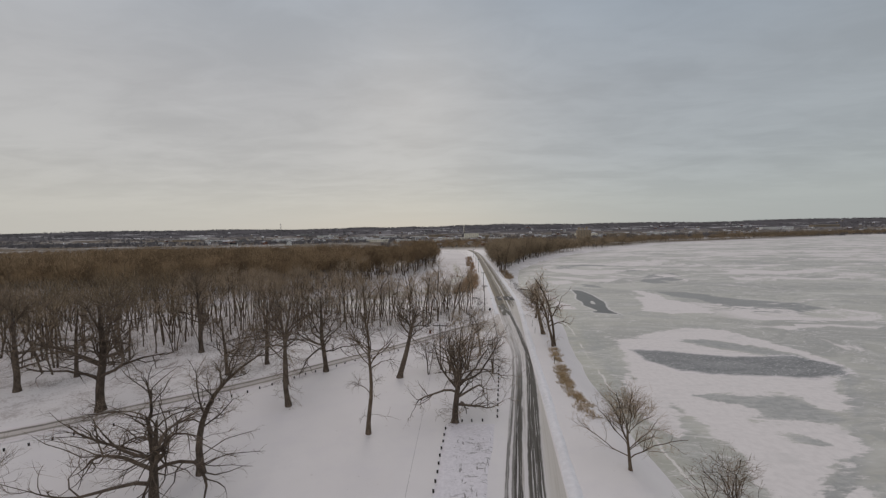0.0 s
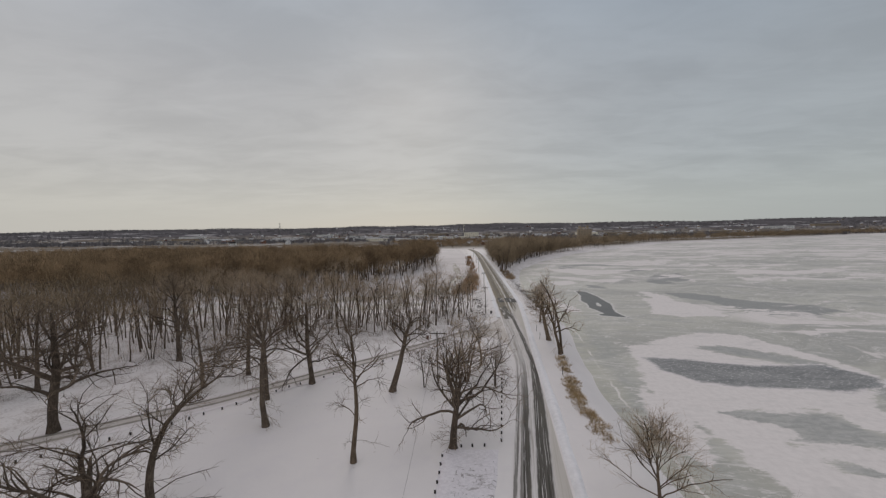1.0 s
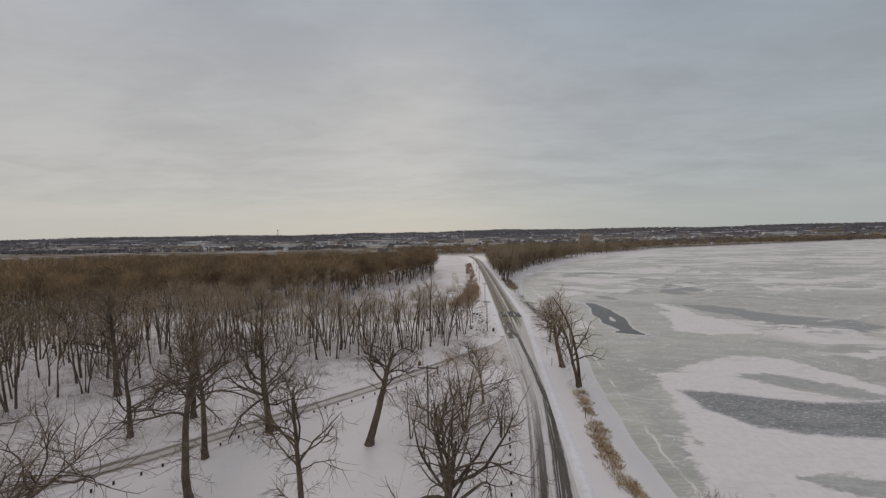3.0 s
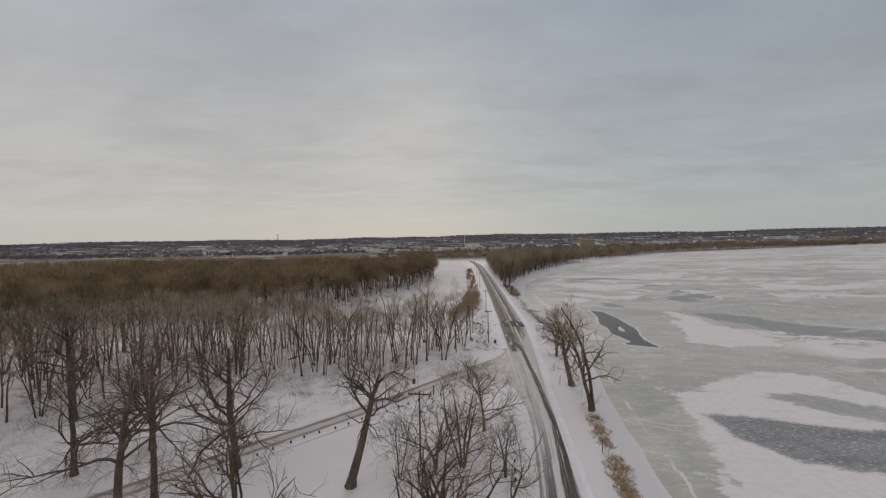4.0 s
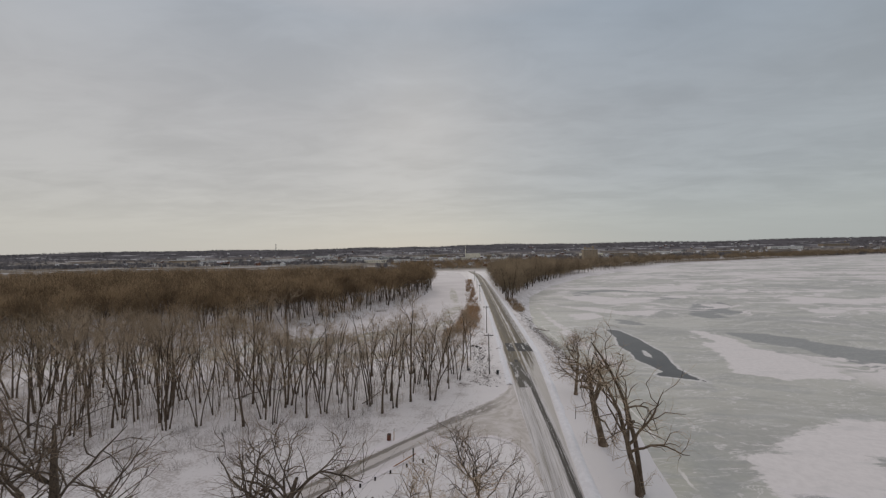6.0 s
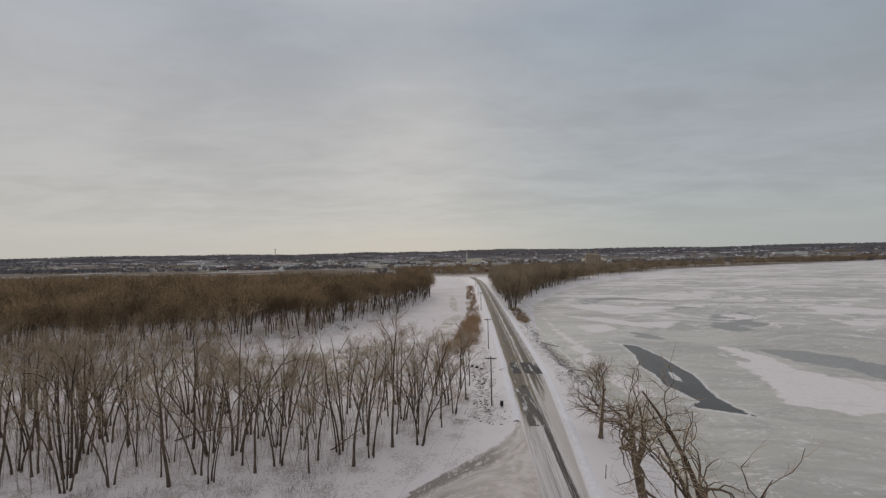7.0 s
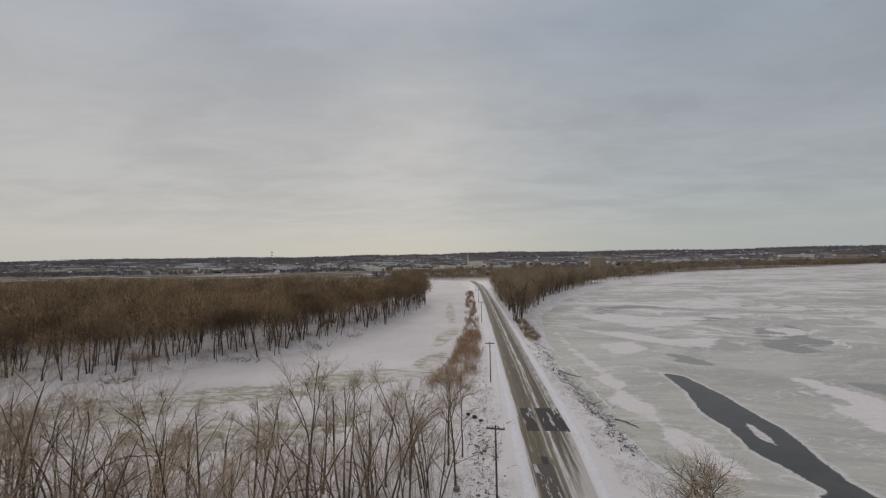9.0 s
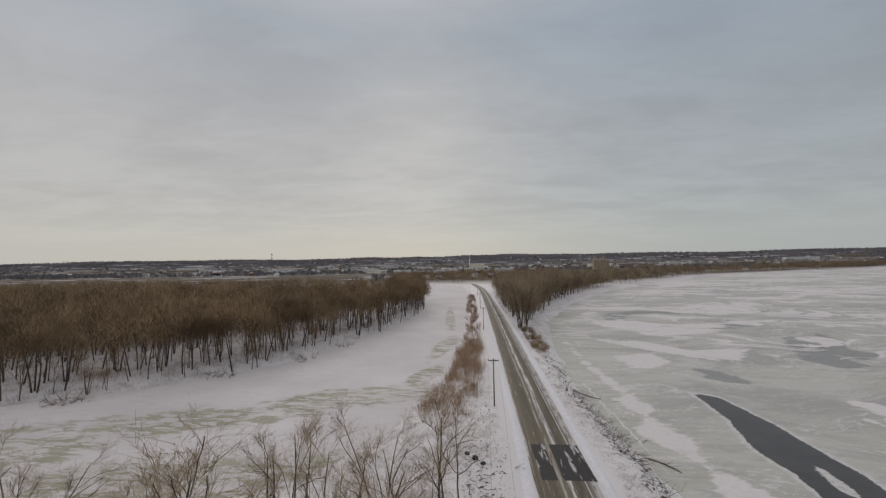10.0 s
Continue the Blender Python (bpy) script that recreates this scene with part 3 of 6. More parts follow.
def rod(bm, r0, r1, length, at=(0, 0, 0), rx=0, ry=0, rz=0, sides=10):
    m = pose(*at, rx, ry, rz) @ Matrix.Translation((0, 0, length / 2))
    bmesh.ops.create_cone(bm, cap_ends=True, segments=sides, radius1=r0, radius2=r1, depth=length, matrix=m)
    return bm


def inside(poly, x, y):
    """Whether points lie in a polygon, and how far they are from its edge."""
    poly = np.asarray(poly, float)
    a, b = poly, np.roll(poly, -1, axis=0)
    hit = np.zeros(x.shape, bool)
    dist = np.full(x.shape, 1e9)
    for (ax, ay), (bx, by) in zip(a, b):
        dx, dy = bx - ax, by - ay
        t = np.clip(((x - ax) * dx + (y - ay) * dy) / (dx * dx + dy * dy), 0, 1)
        dist = np.minimum(dist, np.hypot(x - ax - t * dx, y - ay - t * dy))
        if ay != by:
            hit ^= ((ay > y) != (by > y)) & (x < ax + (y - ay) * dx / dy)
    return hit, dist


# ---- plan ----
SHORE = [(21, -250), (21, 35), (21.6, 58), (23.6, 76), (26.5, 93), (27.0, 112), (26.0, 128), (25.2, 145), (25.8, 162), (30.5, 196), (36, 228),
         (58, 285), (111, 376), (303, 593), (566, 740), (900, 930), (1600, 1230), (3200, 1500)]
LAKE_POLY = SHORE + [(3200, -250)]
CHANNEL_POLY = [(-420, 40), (-260, 70), (-150, 92), (-80, 104), (-50, 111), (-30, 114), (-14, 121), (-7, 134), (-4, 147), (0.5, 165), (1.8, 196), (3.6, 245),
                (4.6, 340), (-2, 440), (-30, 470), (-34, 400), (-32, 371), (-19, 300), (-14.5, 270), (-17, 243), (-23.5, 206), (-32, 187), (-36, 170), (-44, 159.5), (-51, 152.5),
                (-60, 146), (-73, 139), (-110, 126), (-180, 112), (-300, 92), (-420, 62)]
ICE = -1.5


def near_line(x, pts):
    xs, ys = zip(*pts)
    return np.interp(x, xs, ys)


LANE_LINE = [(-95, 16), (-70, 27.5), (-48.7, 38.8), (-39.3, 45.8), (-29.8, 52.7), (-22.3, 60.0), (-11.5, 70.2), (-1.7, 81.0), (0.4, 83.2)]
ROAD_L = [(-60, -6.5), (0, 0.6), (31, 4.7), (44, 6.6), (56, 8.6), (67, 9.9), (78, 10.3), (98, 10.9), (117, 11.3), (126, 11.6), (143, 11.8), (164, 12.1), (190, 12.4), (250, 12.9), (340, 13.2), (400, 12.0), (470, 6.0)]
ROAD_R = [(-60, -1.0), (0, 5.9), (31, 9.7), (44, 10.9), (56, 12.0), (67, 12.9), (78, 13.9), (98, 15.8), (117, 17.3), (126, 17.6), (143, 17.9), (164, 18.2), (190, 18.6), (250, 19.0), (340, 18.9), (400, 17.5), (470, 11.5)]


FAR_WOODS_LAND = [(-420, 68), (-300, 95), (-180, 115), (-110, 128.5), (-73, 141), (-60, 148.3), (-51, 154.6), (-44, 162), (-37, 174), (-33, 191), (-25, 209), (-19, 245), (-17, 270), (-22, 300),
             (-36, 372), (-60, 430), (-200, 470), (-420, 480), (-620, 420), (-620, 90)]


def ground_height(x, y):
    inl, dl = inside(LAKE_POLY, x, y)
    inc, dc = inside(CHANNEL_POLY, x, y)
    d = np.minimum(np.where(inl, -dl, dl), np.where(inc, -dc, dc))
    wide = np.where(x > 12, 5.0, 7.0)
    bank = np.clip(d / wide, -1, 1)
    bank = np.where(bank > 0, bank * bank * (3 - 2 * bank), bank)
    h = -1.7 + 1.7 * np.clip(bank, 0, 1) + np.minimum(bank, 0) * 1.2
    rise = np.clip((y - 1500 + 0.05 * np.abs(x)) / 2000, 0, 1)
    ridge = 79 + 5 * np.sin(x / 520.0 + 1.0) + 4 * np.sin(x / 190.0) + 2.0 * np.sin(x / 67.0 + 2)
    h = h + np.where(d > 0, rise * rise * (3 - 2 * rise) * ridge, 0)
    return h, d


def axis(knots):
    """Coordinates with a spacing that widens away from the walk."""
    out = []
    for (a, b, s) in knots:
        out.extend(np.arange(a, b, s))
    return np.array(out + [knots[-1][1]])


def build_ground():
    xs = axis([(-6000, -1000, 250), (-1000, -300, 40), (-300, -90, 8), (-90, -20, 2.0), (-20, 40, 0.8), (40, 120, 5), (120, 600, 20), (600, 3200, 100), (3200, 6000, 280)])
    ys = axis([(-300, 0, 25), (0, 30, 4), (30, 220, 1.25), (220, 480, 5), (480, 1500, 25), (1500, 3600, 60), (3600, 4400, 200)])
    X, Y = np.meshgrid(xs, ys)
    Z, d = ground_height(X, Y)
    rng = np.random.default_rng(3)
    rough_zone = np.zeros_like(X)
    lane = near_line(X, LANE_LINE)
    rough_zone = np.where((X < 6) & (Y > lane + 5) & (d > 0) & (X < 3 + 0.02 * Y), 1.0, 0)
    rough_zone = np.maximum(rough_zone, np.where((X > 18.4) & (d > 0) & (Y > 96) & (d < 7.0), 1.0, 0.0))
    rough_zone = np.maximum(rough_zone, np.where((X < 9) & (X > -10) & (Y > 98) & (Y < 210) & (d > 0), 0.8, 0.0))
    rough_zone = np.maximum(rough_zone, np.where((X < -10) & (Y > 140) & (d > 0), 0.75, 0.0))
    bumps = np.array([[noise.noise(Vector((x * 0.22, y * 0.22, 0))) for x in xs] for y in ys])
    onroad = (X > np.interp(Y, *zip(*ROAD_L)) - 1.0) & (X < np.interp(Y, *zip(*ROAD_R)) + 1.0)
    lane_d = np.abs(Y - lane) * 0.72
    onlane = ((lane_d < 4.0) & (X < 10) & (X > -100)) | ((X > -5) & (X < 12) & (Y > 70) & (Y < 103) & (X > 0.9 * (Y - 94)) & (X > 26 - 0.33 * Y))
    Z = Z + bumps * np.where(Y < 480, 0.10 + 0.14 * rough_zone, 0) * np.where(onroad | onlane, 0.0, 1.0) * np.clip(d, 0, 1)
    Z = np.where(onroad | onlane, np.minimum(Z, -0.03), Z)
    w = len(xs)
    i = np.arange(len(ys) - 1)[:, None] * w + np.arange(w - 1)[None, :]
    faces = np.stack([i, i + 1, i + w + 1, i + w], -1).reshape(-1, 4)
    ob = mesh_object("ground", np.stack([X, Y, Z], -1).reshape(-1, 3), faces, SNOW_GROUND, smooth=True)
    at = ob.data.attributes.new("rough", "FLOAT", "POINT")
    at.data.foreach_set("value", rough_zone.astype(np.float32).ravel())
    wild = np.clip((Y - 440) / 110, 0, 1) * np.clip((d - 6) / 30, 0, 1)
    deep, dw = inside(FAR_WOODS_LAND, X, Y)
    wild = np.maximum(wild, np.where(deep, np.clip((dw - 30) / 20, 0, 0.85), 0))
    at = ob.data.attributes.new("wild", "FLOAT", "POINT")
    at.data.foreach_set("value", wild.astype(np.float32).ravel())
    tagged(ob, "snow-covered ground with brushy rough patches", "ground", kind="structure")


build_ground()


def flat_sheet(name, x0, x1, y0, y1, nx, ny, z, mat, label):
    X, Y = np.meshgrid(np.linspace(x0, x1, nx), np.linspace(y0, y1, ny))
    i = np.arange(ny - 1)[:, None] * nx + np.arange(nx - 1)[None, :]
    faces = np.stack([i, i + 1, i + nx + 1, i + nx], -1).reshape(-1, 4)
    ob = mesh_object(name, np.stack([X, Y, np.full_like(X, z)], -1).reshape(-1, 3), faces, mat)
    return tagged(ob, label, "ice", kind="structure")



def depth_in(poly, X, Y):
    """Metres inside a shape, negative outside it."""
    hit, d = inside(poly, X, Y)
    return np.clip(np.where(hit, d, -d), -9, 9)


def build_lake():
    xs = axis([(19.5, 112, 0.9), (112, 300, 6), (300, 3200, 150)])
    ys = axis([(-250, 24, 24), (24, 206, 0.9), (206, 260, 2.5), (260, 500, 12), (500, 1520, 100)])
    X, Y = np.meshgrid(xs, ys)
    w = len(xs)
    i = np.arange(len(ys) - 1)[:, None] * w + np.arange(w - 1)[None, :]
    ob = mesh_object("lake_ice", np.stack([X, Y, np.full_like(X, ICE)], -1).reshape(-1, 3), np.stack([i, i + 1, i + w + 1, i + w], -1).reshape(-1, 4), LAKE)
    tagged(ob, "frozen lake with grey ice, snow drifts and dark open leads", "ice", kind="structure")

    def union(*shapes):
        return np.maximum.reduce([depth_in(q, X, Y) for q in shapes])

    # wide snowfield off the park, with bare streaks in it
    field = union([(32.8, 82), (38, 83), (43.5, 87), (53, 91.5), (60, 88.5), (61, 80.5), (63.5, 73), (62.6, 65), (55, 56), (47.7, 48), (40, 40.7), (32, 30), (25, 29), (28, 39), (28.6, 44), (30, 53), (27, 56), (28.5, 65)])
    bare = union([(44.9, 80.6), (50.5, 81.4), (56.3, 76.5), (61.5, 71), (60.6, 67.7), (56.3, 70), (51, 74.5)],
                                     [(30.5, 55.5), (37.6, 54.4), (45.3, 53.8), (46, 50), (47.5, 47.6), (46, 46.3), (41.5, 46.5), (35.9, 47.6), (36.7, 50.2), (33.3, 51.6)],
                                     [(37, 44.2), (39.5, 43.4), (41, 41.2), (38.6, 41.0), (36.6, 42.7)],
                 [(60.5, 64), (60, 60), (52, 51), (42.6, 41.8), (32, 31), (31, 34), (39, 39.7), (47.7, 48), (55, 57)])
    shore_strip = union([(32.3, 192), (32.3, 175), (32.2, 163), (33, 150.7), (32.5, 145), (32.9, 139.4), (33, 131.7), (32.6, 126.5), (33.6, 122.6), (35, 112), (30, 112), (30, 124), (29.5, 128.4), (27.8, 132), (30, 142.6), (30.4, 153.8), (30.4, 165), (30.2, 172.5)])
    out = union([(62.2, 134), (66, 147), (70, 136), (69, 127), (72, 118), (69, 106), (57.6, 106), (52, 109.5), (56.6, 122.6), (60.7, 138)],
                [(40.2, 175), (49.4, 178), (50.6, 170), (42.6, 163), (38.9, 165)], [(41.4, 195.6), (54, 191.4), (61.8, 182), (74.6, 182), (66.4, 170), (58.2, 172), (50.8, 180)],
                [(26.5, 62), (28, 58), (28, 52.6), (27, 44), (24, 40), (23.2, 47.6), (23.9, 52)])
    slab = union([(32.8, 75), (40.4, 73.8), (49, 70.2), (60, 71.2), (63, 65), (60.5, 61.5), (53.6, 59.8), (43.6, 61), (36.1, 63.4), (33.0, 68)])
    lead = union([(43, 149), (46.4, 147), (46.6, 138), (46.4, 124), (44.4, 116.5), (43.2, 112), (43.0, 108.3), (44.2, 104.5), (42.2, 105.8), (37.6, 108), (37.4, 109), (39.6, 110), (39.2, 112.8), (38.2, 118.4), (39.4, 124), (39.3, 130), (42, 138)])
    lead = np.minimum(lead, -union([(42.5, 126.6), (43.4, 125), (42.2, 118.8), (41.2, 120.6)]))
    grey = union([(73.3, 142.5), (81.5, 141), (85.5, 130), (93, 124), (101, 118), (101, 113), (90, 105.5), (80.5, 107), (79, 115), (77.5, 127), (73, 133)],
                 [(97, 196.5), (97, 190.8), (91, 178), (87, 167.5), (82.5, 165), (81, 170), (86, 181)], [(108.6, 202), (107, 194), (97.5, 181), (101, 175.5), (92, 171.5), (91, 178), (98, 190)],
                 [(52.2, 163.6), (55.3, 161.4), (55, 155.4), (52.2, 157.3)])
    ring = np.hypot((X - 84) / 22.0, (Y - 234) / 19.0)
    ring = np.where(X < 102, 4.5 - np.abs(ring - 1.0) * 24.0, -9)
    grey = np.maximum(grey + 1.2, np.clip(ring, -9, 9))
    shore_d = inside(LAKE_POLY, X, Y)[1]
    fields = {"drift": np.minimum(np.maximum.reduce([field, shore_strip, out]), -bare), "wet": bare, "slab": slab, "lead": lead, "grey": grey, "shore": np.minimum(shore_d, 40),
              "mapped": np.clip((74 - X) / 8, 0, 1) * np.clip((200 - Y) / 14, 0, 1), "seam": np.clip(X - np.interp(Y, [30, 49, 57, 67, 90], [21.6, 22.4, 22.7, 23.6, 26.4]), -9, 9)}
    for key, value in fields.items():
        at = ob.data.attributes.new(key, "FLOAT", "POINT")
        at.data.foreach_set("value", value.astype(np.float32).ravel())


build_lake()
flat_sheet("channel_ice", -420, 8.5, 30, 475, 20, 20, ICE + 0.006, CHANNEL, "frozen side channel with wind-packed snow and yellowish ice")


def ribbon(name, left, right, z, mat, label, y0, y1, step, cols=9, crown=0.05):
    """A road strip between two edge lines, with metres across and along as its UV."""
    ys = np.arange(y0, y1 + 1e-6, step)
    L = np.stack([np.interp(ys, *zip(*left)), ys], -1)
    R = np.stack([np.interp(ys, *zip(*right)), ys], -1)
    return strip(name, L, R, z, mat, label, cols, crown)


def strip(name, L, R, z, mat, label, cols=9, crown=0.05, centre=None):
    f = np.linspace(0, 1, cols)
    P = L[:, None, :] * (1 - f)[None, :, None] + R[:, None, :] * f[None, :, None]
    Z = z + crown * (1 - (2 * f - 1) ** 2)
    V = np.concatenate([P, np.broadcast_to(Z[None, :, None], (*P.shape[:2], 1))], -1)
    along = np.concatenate([[0], np.cumsum(np.linalg.norm(np.diff((L + R) / 2, axis=0), axis=1))])
    width = np.linalg.norm(R - L, axis=1)
    across = f[None, :] * width[:, None] if centre is None else centre + (f[None, :] - 0.5) * width[:, None]
    U = np.stack([across, np.broadcast_to(along[:, None], P.shape[:2])], -1).reshape(-1, 2)
    n = len(L)
    i = np.arange(n - 1)[:, None] * cols + np.arange(cols - 1)[None, :]
    faces = np.stack([i, i + 1, i + cols + 1, i + cols], -1).reshape(-1, 4)
    ob = mesh_object(name, V.reshape(-1, 3), faces, mat, smooth=True)
    uv = ob.data.uv_layers.new(name="road")
    uv.data.foreach_set("uv", U[faces.ravel()].astype(np.float32).ravel())
    return tagged(ob, label, "road", kind="structure")


ribbon("road", ROAD_L, ROAD_R, 0.02, ROAD, "park road with slushy wheel tracks that becomes bare brown-grey asphalt along the causeway", -60, 470, 2.0)


def offset_line(pts, step, half):
    pts = np.array(pts, float)
    seg = np.concatenate([[0], np.cumsum(np.linalg.norm(np.diff(pts, axis=0), axis=1))])
    s = np.arange(0, seg[-1], step)
    P = np.stack([np.interp(s, seg, pts[:, 0]), np.interp(s, seg, pts[:, 1])], -1)
    k = np.ones(5) / 5
    for c in (0, 1):
        P[2:-2, c] = np.convolve(P[:, c], k, "valid")
    T = np.gradient(P, axis=0)
    T /= np.linalg.norm(T, axis=1)[:, None]
    N = np.stack([-T[:, 1], T[:, 0]], -1)
    return P + N * half, P - N * half


LL, LR = offset_line(LANE_LINE, 1.5, 2.3)
strip("park_lane", LL, LR, 0.01, LANE, "park lane of packed snow with two worn wheel tracks", 9, 0.03, 2.3)


def build_apron():
    """Where the lane opens out into the road: slush between two curving edges."""
    far = np.array([(-3.6, 81.9), (0.5, 86.2), (4.0, 89.8), (7.0, 93.0), (9.2, 96.6), (10.7, 101.5)])
    near = np.array([(-0.2, 78.6), (3.2, 81.0), (6.2, 81.6), (8.4, 80.0), (9.6, 76.8), (10.25, 71.0)])
    t = np.linspace(0, 1, 46)
    k = np.linspace(0, 1, 6)
    L, R = (np.stack([np.interp(t, k, e[:, c]) for c in (0, 1)], -1) for e in (far, near))
    for _ in range(3):
        for e in (L, R):
            e[1:-1] = e[1:-1] * 0.5 + (e[:-2] + e[2:]) * 0.25
    ob = strip("road_apron", L, R, 0.012, APRON, "slushy road mouth with grey wheel marks curving off the lane", 21, 0.0)
    uv = ob.data.uv_layers["road"]
    f, v = np.meshgrid(np.linspace(0, 1, 21), t)
    idx = np.zeros(len(ob.data.loops), dtype=np.int32)
    ob.data.loops.foreach_get("vertex_index", idx)
    uv.data.foreach_set("uv", np.stack([f.ravel()[idx], v.ravel()[idx]], -1).astype(np.float32).ravel())


build_apron()


def windrow(name, edge, off, y0, y1, width, height, label):
    """A low uneven ridge of ploughed snow beside the road."""
    ys = np.arange(y0, y1, 0.8)
    x0 = np.interp(ys, *zip(*edge)) + off
    f = np.linspace(-1, 1, 7)
    verts = []
    for y, x in zip(ys, x0):
        k = 0.6 + 0.8 * (noise.noise(Vector((x * 0.3, y * 0.35, 4))) + 0.5)
        for t in f:
            w = width * (0.8 + 0.3 * noise.noise(Vector((y * 0.2, 9, 1))))
            verts.append((x + t * w, y, -0.06 + height * k * (1 - t * t) ** 1.3 + 0.05 * noise.noise(Vector((x + t * 3, y * 1.3, 0)))))
    i = np.arange(len(ys) - 1)[:, None] * 7 + np.arange(6)[None, :]
    faces = np.stack([i, i + 1, i + 8, i + 7], -1).reshape(-1, 4)
    tagged(mesh_object(name, verts, faces, CAP, smooth=True), label, "snow bank", kind="structure")


windrow("snow_bank_east", ROAD_R, 0.75, -20, 400, 0.8, 0.28, "low ploughed snow ridge along the road edge")
windrow("snow_bank_west", ROAD_L, -0.75, 99, 400, 0.75, 0.20, "thin ploughed snow ridge along the causeway")


def build_patches():
    for x0, x1, y0, y1, lab in ((12.2, 13.75, 119.0, 126.4, "dark fresh asphalt repair patch"), (14.3, 17.5, 119.0, 126.4, "dark fresh asphalt repair patch streaked with snow"), (11.55, 13.5, 97.5, 111.3, "dark grey older asphalt strip"), (12.6, 13.3, 111.2, 112.8, "small dark square asphalt patch"),
                                
                                (16.9, 18.0, 233.5, 236.0, "dark patch far along the causeway"), (16.2, 17.4, 264.0, 268.5, "dark patch far along the causeway"), (13.4, 15.0, 292.0, 304.0, "dark wet stretch far along the causeway")):
        nx, ny = 14, 12
        xs, ys = np.linspace(x0, x1, nx), np.linspace(y0, y1, ny)
        X, Y = np.meshgrid(xs, ys)
        L, R = np.interp(Y, *zip(*ROAD_L)), np.interp(Y, *zip(*ROAD_R))
        f = (X - L) / (R - L)
        Z = 0.026 + 0.05 * (1 - (2 * f - 1) ** 2) + 0.004
        i = np.arange(ny - 1)[:, None] * nx + np.arange(nx - 1)[None, :]
        faces = np.stack([i, i + 1, i + nx + 1, i + nx], -1).reshape(-1, 4)
        tagged(mesh_object("road_patch", np.stack([X, Y, Z], -1).reshape(-1, 3), faces, PATCH if y1 - y0 < 13 else OLD_PATCH), lab, "road patch", kind="structure")


build_patches()


def build_lot():
    X, Y = np.meshgrid(np.linspace(-0.7, 5.2, 14), np.linspace(14, 43, 50))
    X = X + (Y - 43) * np.linspace(0.04, 0.145, 14)[None, :]
    Z = 0.10 + 0.05 * np.array([[noise.noise(Vector((x * 0.9, y * 0.9, 2))) for x, y in zip(r, s)] for r, s in zip(X, Y)])
    Z[0] = Z[-1] = -0.1
    Z[:, 0] = -0.1
    Z[:, -1] = -0.1
    i = np.arange(49)[:, None] * 14 + np.arange(13)[None, :]
    faces = np.stack([i, i + 1, i + 15, i + 14], -1).reshape(-1, 4)
    tagged(mesh_object("parking_ground", np.stack([X, Y, Z], -1).reshape(-1, 3), faces, TRAMPLED, smooth=True), "trampled rutted snow on a parking area", "parking area", kind="structure")


build_lot()

# ---- trees ----


def grow(start, way, length, r0, r1, count, wiggle, lift, rng, curve=0.5):
    """Branches of one rank, grown step by step: B x P points and radii."""
    B = len(start)
    pts, rad = np.zeros((B, count, 3)), np.zeros((B, count))
    p, d = start.copy(), way / np.linalg.norm(way, axis=1)[:, None]
    s = (length / (count - 1))[:, None]
    sweep = rng.normal(0, wiggle * curve, (B, 3))
    rise = np.zeros((B, 3))
    rise[:, 2] = lift
    for k in range(count):
        pts[:, k] = p
        t = k / (count - 1)
        rad[:, k] = r0 * (1 - t) ** 0.8 + r1 * t if count > 2 else r0 * (1 - t) + r1 * t
        d = d + sweep + rng.normal(0, wiggle * 0.85, (B, 3)) + rise
        d /= np.linalg.norm(d, axis=1)[:, None]
        p = p + d * s
    return pts, rad


def spawn(pts, rad, per, t0, t1, spread, rng, up=0.0, fall=False):
    """Where side branches start on their parents, and which way they go."""
    B, P, _ = pts.shape
    idx = np.repeat(np.arange(B), per)
    t = rng.uniform(t0, t1, len(idx)) * (P - 1)
    k = np.minimum(t.astype(int), P - 2)
    f = (t - k)[:, None]
    at = pts[idx, k] * (1 - f) + pts[idx, k + 1] * f
    r = rad[idx, k] * (1 - f[:, 0]) + rad[idx, k + 1] * f[:, 0]
    tan = pts[idx, k + 1] - pts[idx, k]
    tan /= np.linalg.norm(tan, axis=1)[:, None] + 1e-9
    side = np.cross(tan, rng.normal(0, 1, tan.shape))
    side /= np.linalg.norm(side, axis=1)[:, None] + 1e-9
    deg = rng.uniform(*spread, len(idx))
    if fall:
        # low limbs reach out, high ones stand up
        q = np.clip((t / (P - 1) - t0) / (t1 - t0), 0, 1)
        deg = spread[1] + (spread[0] - spread[1]) * q ** 1.3 + rng.normal(0, 9, len(idx))
    a = np.radians(deg)[:, None]
    d = tan * np.cos(a) + side * np.sin(a) + np.array([0, 0, up])
    return idx, at, d, r, t / (P - 1)


